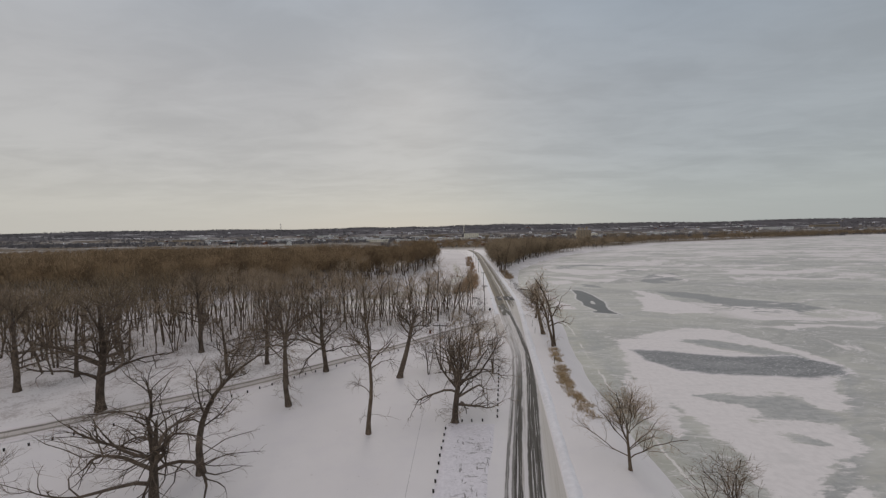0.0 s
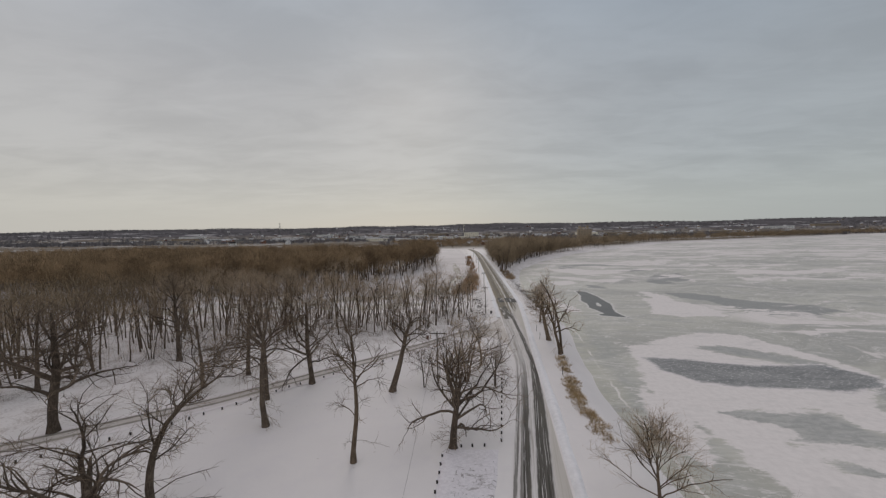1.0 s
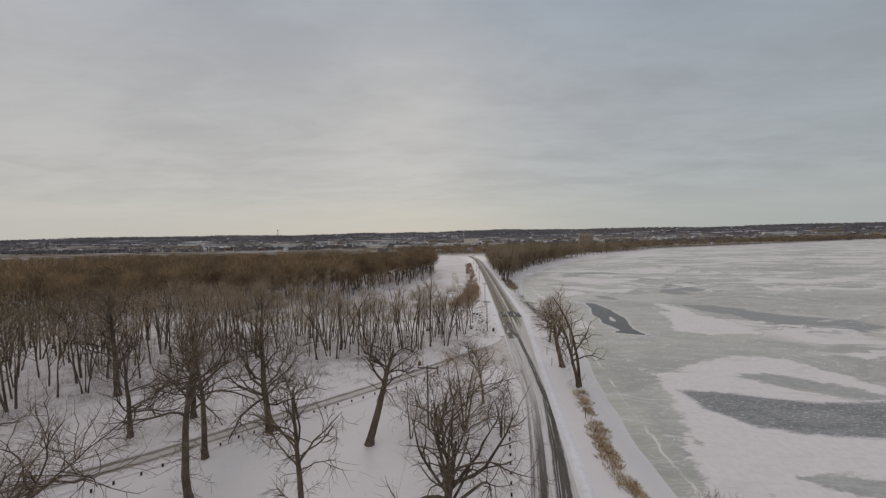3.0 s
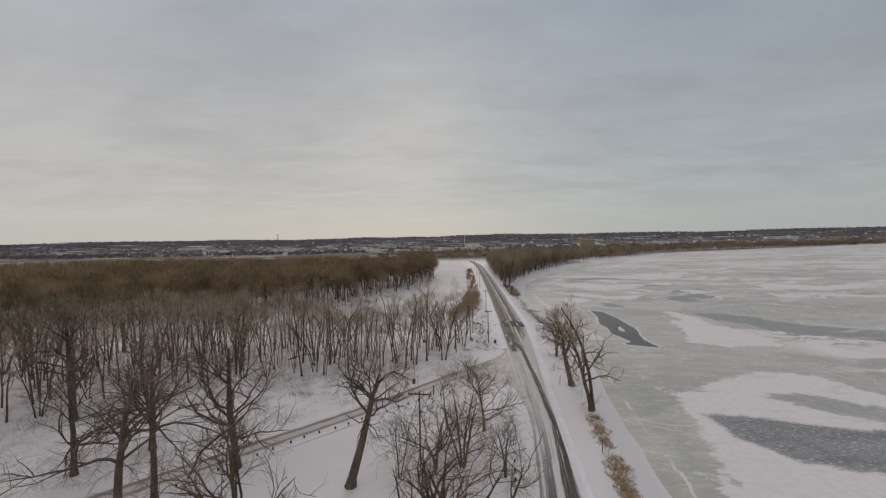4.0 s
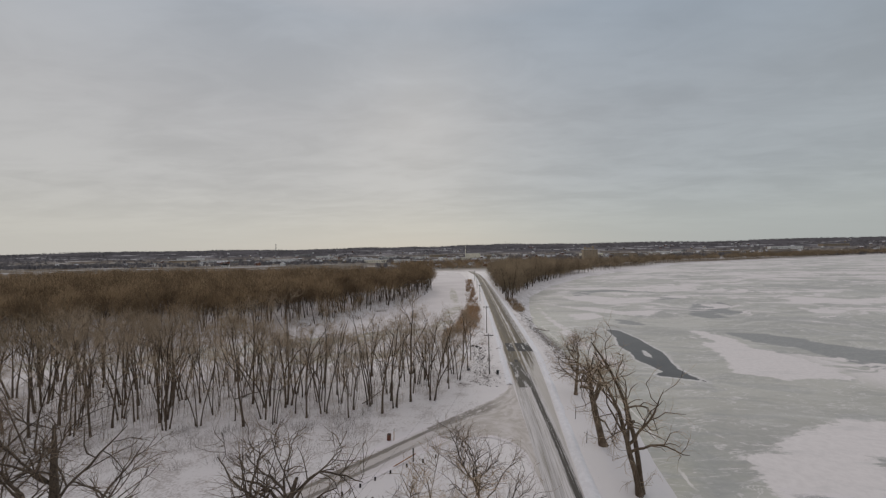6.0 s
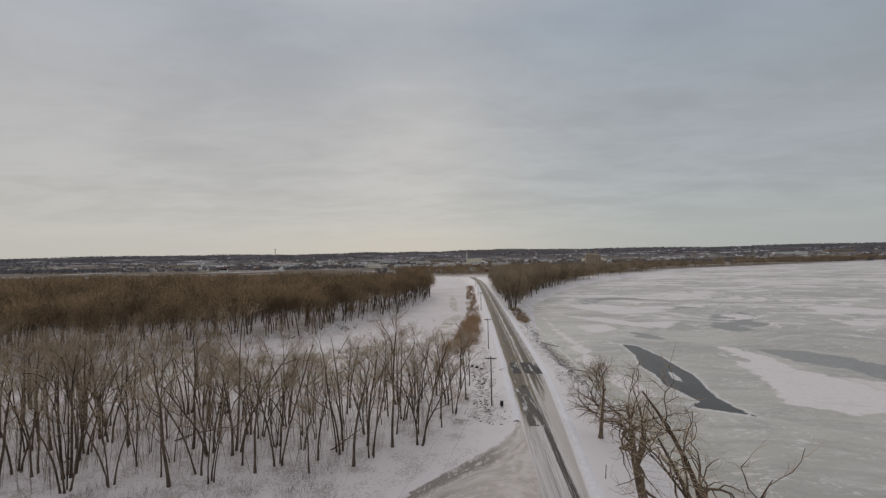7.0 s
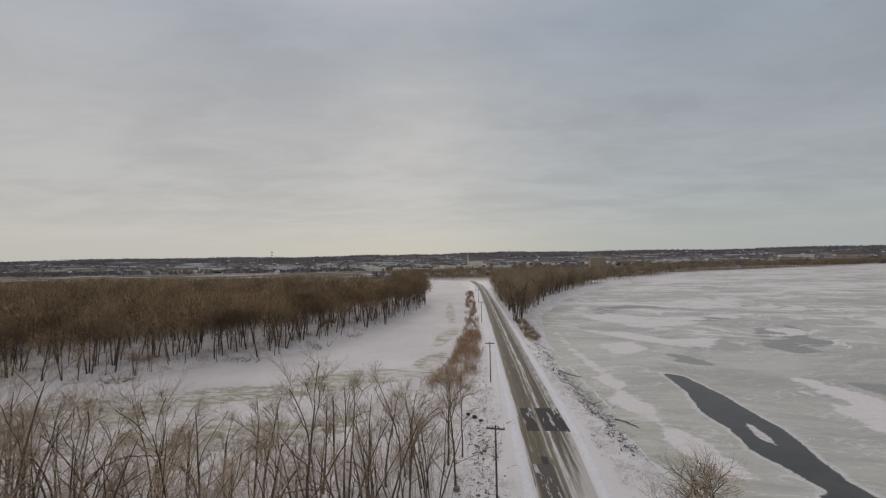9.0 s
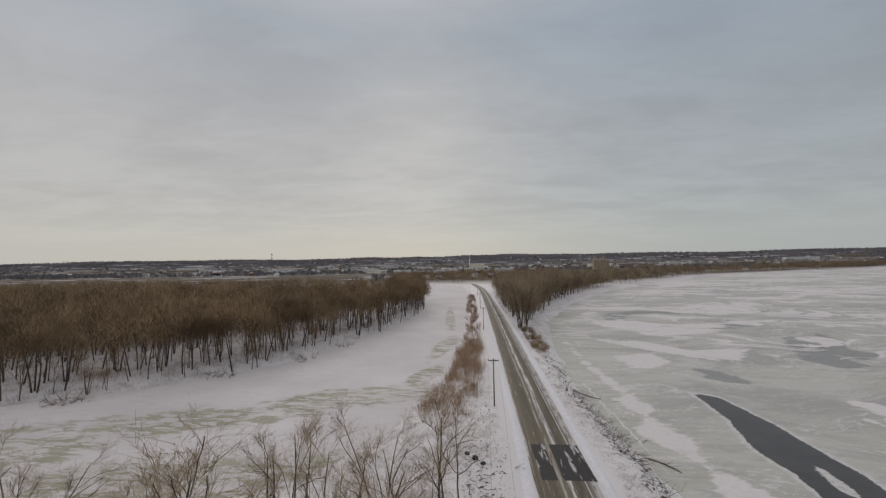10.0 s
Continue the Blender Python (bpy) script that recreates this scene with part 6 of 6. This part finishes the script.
def brush_pile():
    rng = np.random.default_rng(61)
    for cx, cy, n in ((-65.5, 142.5, 60), (-30.5, 186.0, 36), (-36, 171, 30), (-47, 157.5, 24)):
        h = gz(cx, cy)
        a = rng.uniform(0, 6.28, n)
        st = np.stack([cx + rng.normal(0, 1.6, n), cy + rng.normal(0, 0.9, n), np.full(n, h - 0.1)], -1)
        p, q = grow(st, np.stack([np.cos(a), np.sin(a) * 0.5, rng.uniform(0.2, 1.0, n)], -1), rng.uniform(1.0, 3.2, n), np.full(n, 0.05), np.full(n, 0.012), 6, 0.16, -0.08, rng)
        i2, s2, w2, r2, t2 = spawn(p, q, 6, 0.2, 1.0, (20, 60), rng, 0)
        p2, q2 = grow(s2, w2, rng.uniform(0.4, 1.2, len(t2)), np.full(len(t2), 0.014), np.full(len(t2), 0.005), 3, 0.2, -0.05, rng)
        root = new("fallen_brush")
        tagged(mesh_object("stems", *tubes(p, q, 4), BARK_WARM, root, True), kind="stuff")
        tagged(mesh_object("twigs", *blades(p2, 0.04, rng), TWIG, root), kind="stuff")
        tagged(root, "tangle of fallen brown brush on the channel bank", "brush", "fallen brush on the bank")


brush_pile()


def fallen_trunks():
    rng = np.random.default_rng(63)
    for x, y, turn, ln, r in ((-31, 92.5, 22, 6.0, 0.09), (-40, 88.5, -25, 5.5, 0.09), (-11.5, 91.0, 35, 4.6, 0.07), (-26, 96, 70, 5.0, 0.08)):
        a = radians(turn)
        p, q = grow(np.array([[x, y, gz(x, y) + r * 0.8]]), np.array([[math.cos(a), math.sin(a), 0.26]]), np.array([ln]), np.array([r]), np.array([r * 0.3]), 9, 0.09, -0.02, rng)
        i2, s2, w2, r2, t2 = spawn(p, q, 7, 0.35, 0.98, (30, 65), rng, 0.25)
        p2, q2 = grow(s2, w2, rng.uniform(0.5, 1.8, len(t2)), r2 * 0.5, r2 * 0.12, 5, 0.15, 0, rng)
        root = new("fallen_tree")
        mesh_object("stem", *tubes(p, q, 8), BARK_WOODS, root, True)
        mesh_object("branches", *tubes(p2, q2, 4), BARK_WOODS, root, True)
        tagged(root, "fallen bare tree trunk lying in the snowy woods", "log", "fallen trees in the woods")


fallen_trunks()

# ---- bollards, poles, wires, signs ----


def bollard():
    ob = new("bollard")
    bm = bmesh.new()
    rod(bm, 0.09, 0.085, 0.40, (0, 0, -0.08), sides=10)
    bmesh.ops.bevel(bm, geom=[e for e in bm.edges if all(v.co.z > 0.2 for v in e.verts)], offset=0.02, segments=2, affect="EDGES")
    post = part("post", bm, POST, ob)
    bm = bmesh.new()
    bmesh.ops.create_uvsphere(bm, u_segments=10, v_segments=5, radius=0.075, matrix=Matrix.Translation((0, 0, 0.32)) @ Matrix.Diagonal((1, 1, 0.35, 1)))
    part("snow_cap", bm, CAP, post, "small cap of snow")
    return tagged(ob, "short dark wooden bollard with snow round its foot", "bollard", "bollards along lane and parking area")


def build_bollards():
    rnd = random.Random(4)
    spots = [(-0.45 - 0.075 * k + rnd.uniform(-0.05, 0.05), 41.4 - 1.25 * k) for k in range(16)]
    spots += [(5.35 + 0.15 * k, 44.2 + 1.45 * k) for k in range(12)]
    spots += [(1.3, 43.1), (2.4, 43.2), (3.6, 43.3)]
    line = np.array([(-75, 20.5), (-48, 34.0), (-31.8, 46.4), (-27.6, 51.0), (-22.5, 57.2), (-15.4, 64.7), (-11.4, 67.6), (-6.8, 71.9), (-3.7, 74.6), (0.6, 77.6)])
    seg = np.concatenate([[0], np.cumsum(np.linalg.norm(np.diff(line, axis=0), axis=1))])
    for s in np.arange(0, seg[-1], 1.7):
        spots.append((float(np.interp(s, seg, line[:, 0])) + rnd.uniform(-0.12, 0.12), float(np.interp(s, seg, line[:, 1])) + rnd.uniform(-0.12, 0.12)))
    first = None
    for x, y in spots:
        m = pose(x, y, gz(x, y) + 0.02, rnd.uniform(-4, 4), rnd.uniform(-4, 4), rnd.uniform(0, 360))
        if first is None:
            first = bollard()
            first.matrix_basis = m
        else:
            copy_thing(first, m)


build_bollards()


def utility_pole(x, y, h, arm, turn, label):
    ob = new("utility_pole")
    bm = bmesh.new()
    rod(bm, 0.105, 0.07, h + 0.3, (0, 0, -0.3), sides=12)
    part("pole", bm, WOOD, ob)
    bm = bmesh.new()
    box(bm, arm, 0.11, 0.13, (0, 0.12, h - 0.35), 0.012)
    cross = part("crossarm", bm, WOOD, ob)
    for s in (-1, 1):
        bm = bmesh.new()
        rod(bm, 0.018, 0.018, 0.72, (s * 0.42, 0.12, h - 0.42), 0, s * -142, 0, 6)
        part("brace", bm, STEEL, cross)
    for k in (-0.46, -0.18, 0.18, 0.46):
        bm = bmesh.new()
        rod(bm, 0.04, 0.028, 0.16, (k * arm, 0.12, h - 0.29), sides=8)
        part("insulator", bm, GLASS, cross)
    ob.matrix_basis = pose(x, y, gz(x, y), 0, 0, turn)
    return tagged(ob, label, "utility pole", "utility poles")


POLES = [(-1.6, 16.0, 7.2, 2.2, 3), (-2.1, 59.5, 7.2, 2.3, -5), (7.3, 104.3, 7.0, 1.6, -8), (8.8, 138.6, 7.0, 1.6, -3), (9.6, 203.5, 7.2, 1.6, 0), (10.2, 262, 7.2, 1.6, 0), (10.4, 330, 7.2, 1.6, 2)]
for x, y, h, arm, turn in POLES:
    utility_pole(x, y, h, arm, turn, "weathered wooden utility pole with a crossarm" if arm < 2 else "wooden utility pole with a wide braced crossarm")


def wire(a, b, sag, label):
    cu = bpy.data.curves.new("overhead_wire", "CURVE")
    cu.dimensions, cu.bevel_depth, cu.bevel_resolution = "3D", 0.006, 1
    sp = cu.splines.new("POLY")
    sp.points.add(16)
    for i in range(17):
        t = i / 16
        p = Vector(a).lerp(Vector(b), t)
        p.z -= sag * 4 * t * (1 - t)
        sp.points[i].co = (*p, 1)
    cu.materials.append(WIRE)
    tagged(new("overhead_wire", cu), label, "wire", "overhead wires")


for (x0, y0, h0, a0, _), (x1, y1, h1, a1, _) in zip(POLES, POLES[1:]):
    for s in ((-0.46, 0.46) if y0 > 50 else (0.0,)):
        wire((x0 + s * a0, y0 + 0.12, gz(x0, y0) + h0 - 0.14), (x1 + s * a1, y1 + 0.12, gz(x1, y1) + h1 - 0.14), 0.012 * (y1 - y0), "thin black overhead wire between poles")


def trash_drum(x, y, mat, label):
    ob = new("trash_drum")
    bm = bmesh.new()
    prof = [(0.27, 0.0), (0.29, 0.02), (0.29, 0.28), (0.305, 0.30), (0.29, 0.32), (0.29, 0.58), (0.305, 0.60), (0.29, 0.62), (0.29, 0.86), (0.30, 0.88), (0.26, 0.88), (0.26, 0.30)]
    rings = [[bm.verts.new((r * math.cos(k * math.pi / 8), r * math.sin(k * math.pi / 8), z)) for k in range(16)] for r, z in prof]
    for a, b in zip(rings, rings[1:]):
        for k in range(16):
            bm.faces.new((a[k], a[(k + 1) % 16], b[(k + 1) % 16], b[k]))
    bm.faces.new(rings[-1])
    drum = part("drum", bm, mat, ob)
    bm = bmesh.new()
    rod(bm, 0.255, 0.255, 0.12, (0, 0, 0.70), sides=16)
    part("liner", bm, DARKDRUM, drum, "dark bag filling")
    ob.matrix_basis = pose(x, y, gz(x, y) - 0.02, 2, 3, 20)
    ob.scale = (0.8, 0.8, 0.75)
    return tagged(ob, label, "trash can")


trash_drum(8.7, 104.2, DARKDRUM, "black steel trash drum on snow by a pole")
trash_drum(-5.6, 80.8, RED, "faded red trash drum beside the lane")


def barrier_gate(x, y):
    ob = new("barrier_gate")
    bm = bmesh.new()
    rod(bm, 0.07, 0.065, 1.5, (0, 0, -0.2), sides=10)
    part("post", bm, POST, ob)
    bm = bmesh.new()
    box(bm, 2.9, 0.06, 0.09, (-1.3, 0, 0.62), 0.01)
    bmesh.ops.rotate(bm, verts=bm.verts, cent=(0, 0, 1.0), matrix=Matrix.Rotation(radians(-16), 3, "Y"))
    part("arm", bm, ORANGE, ob, "faded orange swing arm")
    ob.matrix_basis = pose(x, y, gz(x, y), 0, 0, 30)
    tagged(ob, "low swing gate with a faded orange arm", "gate")


barrier_gate(-2.2, 76.5)


def marker_post(x, y, mat, label):
    ob = new("marker_post")
    bm = bmesh.new()
    box(bm, 0.07, 0.035, 1.5, (0, 0, 0.6), 0.008)
    stake = part("stake", bm, mat, ob)
    bm = bmesh.new()
    box(bm, 0.09, 0.012, 0.16, (0, -0.03, 1.22), 0.003)
    part("reflector", bm, STEEL, stake, "small dull reflector plate")
    ob.matrix_basis = pose(x, y, gz(x, y), 3, 2, 5)
    tagged(ob, label, "marker post", "roadside markers")


for x, y in ((16.4, 80.5), (16.9, 86.5), (-5.0, 80.7), (16.0, 62.0)):
    marker_post(x, y, ORANGE if x < 0 else WOOD, "thin roadside marker stake with a reflector" if x > 0 else "faded orange marker stake beside a drum")


# ---- town and hills ----


def window_row(ob, w, d, z, n, high, wide):
    for k in range(n):
        x = -w / 2 + w * (k + 0.5) / n
        bm = bmesh.new()
        box(bm, wide, 0.12, high, (x, -d / 2 - 0.02, z))
        part("window", bm, GLASS, ob)


def house(kind, w, d, h, pitch):
    ob = new("house")
    bm = bmesh.new()
    top = pitch * d / 2
    sec = [(-d / 2, -0.5), (-d / 2, h), (0, h + top), (d / 2, h), (d / 2, -0.5)]
    a = [bm.verts.new((-w / 2, y, z)) for y, z in sec]
    b = [bm.verts.new((w / 2, y, z)) for y, z in sec]
    bm.faces.new(a)
    bm.faces.new(b[::-1])
    for k in range(5):
        n = (k + 1) % 5
        bm.faces.new((a[k], b[k], b[n], a[n]))
    bmesh.ops.recalc_face_normals(bm, faces=bm.faces)
    part("wall", bm, WALLS[kind], ob)
    bm = bmesh.new()
    for s in (-1, 1):
        q = [bm.verts.new((sx * (w / 2 + 0.4), s * y, z)) for sx in (-1, 1) for y, z in ((0, h + top + 0.25), (d / 2 + 0.5, h - 0.2))]
        bm.faces.new((q[0], q[1], q[3], q[2]))
    bmesh.ops.solidify(bm, geom=bm.faces[:], thickness=0.22)
    part("roof", bm, ROOFS[0 if kind != 1 else 1], ob)
    window_row(ob, w, d, h * 0.55, 3, 1.3, 1.1)
    return tagged(ob, ("white", "grey", "tan", "brick")[kind] + " gabled house with a snowy roof in the distant town", "house", "town houses")


def hall(kind, w, d, h, rows, name, label, category, roof=0):
    ob = new(name)
    bm = bmesh.new()
    box(bm, w, d, h + 1, (0, 0, (h - 1) / 2), 0.1)
    part("wall", bm, WALLS[kind] if kind < 4 else CREAM, ob)
    bm = bmesh.new()
    box(bm, w + 0.6, d + 0.6, 0.5, (0, 0, h + 0.25), 0.08)
    part("roof", bm, ROOFS[roof], ob)
    for r in range(rows):
        window_row(ob, w, d, h * (r + 0.55) / rows, max(3, int(w / 6)), h / rows * 0.28, 1.6)
    return tagged(ob, label, category)


def build_town():
    rnd = random.Random(12)
    kinds = [house(k, w, d, h, p) for k, w, d, h, p in ((0, 11, 8, 5.5, 0.8), (1, 12, 9, 5.0, 0.7), (2, 10, 8, 5.5, 0.9), (3, 13, 9, 6.0, 0.7), (0, 15, 9, 4.0, 0.6))]
    used = [False] * len(kinds)
    for k, (x, y) in enumerate(((-34, 560), (-12, 590), (8, 570), (36, 620), (-55, 610), (14, 660), (70, 650), (-20, 690), (50, 700))):
        c = copy_thing(kinds[k % 5], pose(x, y, gz(x, y), 0, 0, (k * 37) % 90))
        c.scale = (0.7, 0.7, 0.7)
    n = 0
    while n < 285:
        y = rnd.choice((rnd.uniform(820, 1300), rnd.uniform(1000, 1700), rnd.uniform(1300, 2300), rnd.uniform(1500, 2700)))
        x = rnd.gauss(-0.16, 0.30) * y if rnd.random() < 0.62 else rnd.uniform(0.15, 1.3) * y
        if y < 1100 and not -40 < x < 130 and (x > 130 or rnd.random() < 0.5):
            continue
        if bool(inside(LAKE_POLY, np.array([x]), np.array([y]))[0][0]):
            continue
        k = rnd.choice((0, 0, 0, 1, 2, 3, 4, 4))
        m = pose(x, y, gz(x, y), 0, 0, rnd.choice((0, 90, 20, -30)) + rnd.uniform(-10, 10))
        if not used[k]:
            kinds[k].matrix_basis = m
            used[k] = True
        else:
            copy_thing(kinds[k], m)
        n += 1
    b = hall(4, 44, 22, 19, 5, "office_block", "five-storey cream office block among bare trees", "building")
    b.matrix_basis = pose(27, 1200, 0, 0, 0, 3)
    for x, y, w, h, kind in ((-25, 1120, 70, 8, 4), (-170, 1500, 60, 9, 0), (-330, 1650, 75, 9, 0), (-120, 1800, 90, 10, 2), (-480, 1700, 55, 8, 0), (-60, 930, 26, 6, 0), (60, 1450, 80, 11, 2),
                              (430, 1350, 70, 12, 4), (560, 1420, 90, 10, 2), (800, 1600, 120, 9, 0), (1000, 1500, 110, 10, 2), (1500, 1900, 130, 12, 0), (1900, 2100, 140, 12, 2), (-700, 1900, 80, 9, 0), (-900, 2100, 90, 9, 1),
                              (-150, 950, 40, 7, 0), (-230, 1020, 60, 7, 4), (-300, 1180, 80, 8, 0), (-420, 1240, 70, 8, 2), (-560, 1150, 60, 7, 0), (-640, 1350, 90, 9, 0), (-820, 1300, 70, 8, 1), (-1000, 1500, 100, 9, 0), (-1250, 1650, 110, 9, 2),
                              (-90, 860, 34, 6, 2), (-1400, 1900, 120, 10, 0), (90, 1010, 44, 7, 0)):
        b = hall(kind, w, 28, h, 1, "warehouse", ("white" if kind == 0 else "tan" if kind in (2, 4) else "grey") + " low flat-roofed building with snow on its roof", "building")
        b.matrix_basis = pose(x, y, gz(x, y), 0, 0, rnd.uniform(-12, 12))
        b["group"] = "low town buildings"
    t = hall(2, 30, 20, 23, 6, "tower_block", "tall cream block with rooftop towers beyond the trees", "building")
    for x, w, h in ((-10, 5, 6), (-2, 7, 4), (7, 4, 7)):
        bm = bmesh.new()
        box(bm, w, 8, h, (x, 0, 23.5 + h / 2), 0.1)
        part("roof_tower", bm, WALLS[2], t)
    t.matrix_basis = pose(283, 905, 0, 0, 0, -8)


build_town()


def lattice_mast(x, y, h, w, label):
    ob = new("radio_mast")
    bm = bmesh.new()
    for k in range(3):
        a = k * 2.094
        rod(bm, w * 0.10, w * 0.06, h, (math.cos(a) * w / 2, math.sin(a) * w / 2, 0), sides=6)
    part("legs", bm, STEEL, ob)
    bm = bmesh.new()
    for i in range(int(h / 3)):
        for k in range(3):
            a, b = k * 2.094, (k + 1) * 2.094
            p = Vector((math.cos(a) * w / 2, math.sin(a) * w / 2, i * 3.0))
            q = Vector((math.cos(b) * w / 2, math.sin(b) * w / 2, i * 3.0 + 3.0))
            m = look(p, q)
            bmesh.ops.create_cone(bm, segments=5, radius1=w * 0.04, radius2=w * 0.04, depth=(q - p).length, matrix=Matrix.Translation((p + q) / 2) @ m.to_3x3().to_4x4())
    part("bracing", bm, STEEL, ob)
    bm = bmesh.new()
    for z in (0.78, 0.93):
        rod(bm, w * 1.1, w * 1.1, 1.6, (0, 0, h * z), sides=10)
    part("antenna_ring", bm, STEEL, ob)
    ob.matrix_basis = pose(x, y, gz(x, y))
    tagged(ob, label, "radio mast", "radio masts")


lattice_mast(-490, 1000, 54, 1.6, "steel lattice radio mast above the town")
lattice_mast(267, 2500, 46, 1.4, "thin distant radio mast on the ridge")


def hill_woods():
    """Bare trees over the slopes and among the houses, as far-off clumps."""
    rng = np.random.default_rng(71)
    n = 16500
    y = np.concatenate([rng.uniform(2300, 3500, 7500), rng.uniform(900, 2600, 6000), rng.uniform(3380, 3520, 1500), rng.uniform(500, 1200, 1500)])
    x = rng.uniform(-1.5, 1.6, n) * y
    lk, _ = inside(LAKE_POLY, x, y)
    low = ((y < 1500) & (np.abs(x / y) < 0.09) & (rng.random(n) < 0.7)) | ((y < 900) & (np.abs(x - 20) > 170))
    x, y = x[~lk & ~low], y[~lk & ~low]
    dense = np.array([noise.noise(Vector((a * 0.004, b * 0.004, 3))) > -0.15 for a, b in zip(x, y)]) | (y > 3380)
    x, y = x[dense], y[dense]
    h, _ = ground_height(x, y)
    m = 7
    i = np.repeat(np.arange(len(x)), m)
    tall = rng.uniform(6, 13, len(x))[i] * rng.uniform(0.6, 1.0, len(i))
    base = np.stack([x[i] + rng.normal(0, 4.0, len(i)), y[i] + rng.normal(0, 4.0, len(i)), h[i] - 0.5], -1)
    tip = base + np.stack([rng.normal(0, 2.0, len(i)), rng.normal(0, 2.0, len(i)), tall], -1)
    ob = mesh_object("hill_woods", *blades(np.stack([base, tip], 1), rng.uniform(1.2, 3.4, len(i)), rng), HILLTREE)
    tagged(ob, "dark leafless woods over the distant slopes", "woods", kind="stuff")


# bark tone lightened and cooled to stand in for distance haze
HILLTREE = bark_material("haze_grey_far_tree", (0.16, 0.151, 0.158), (0.23, 0.217, 0.216), 0.3)
hill_woods()
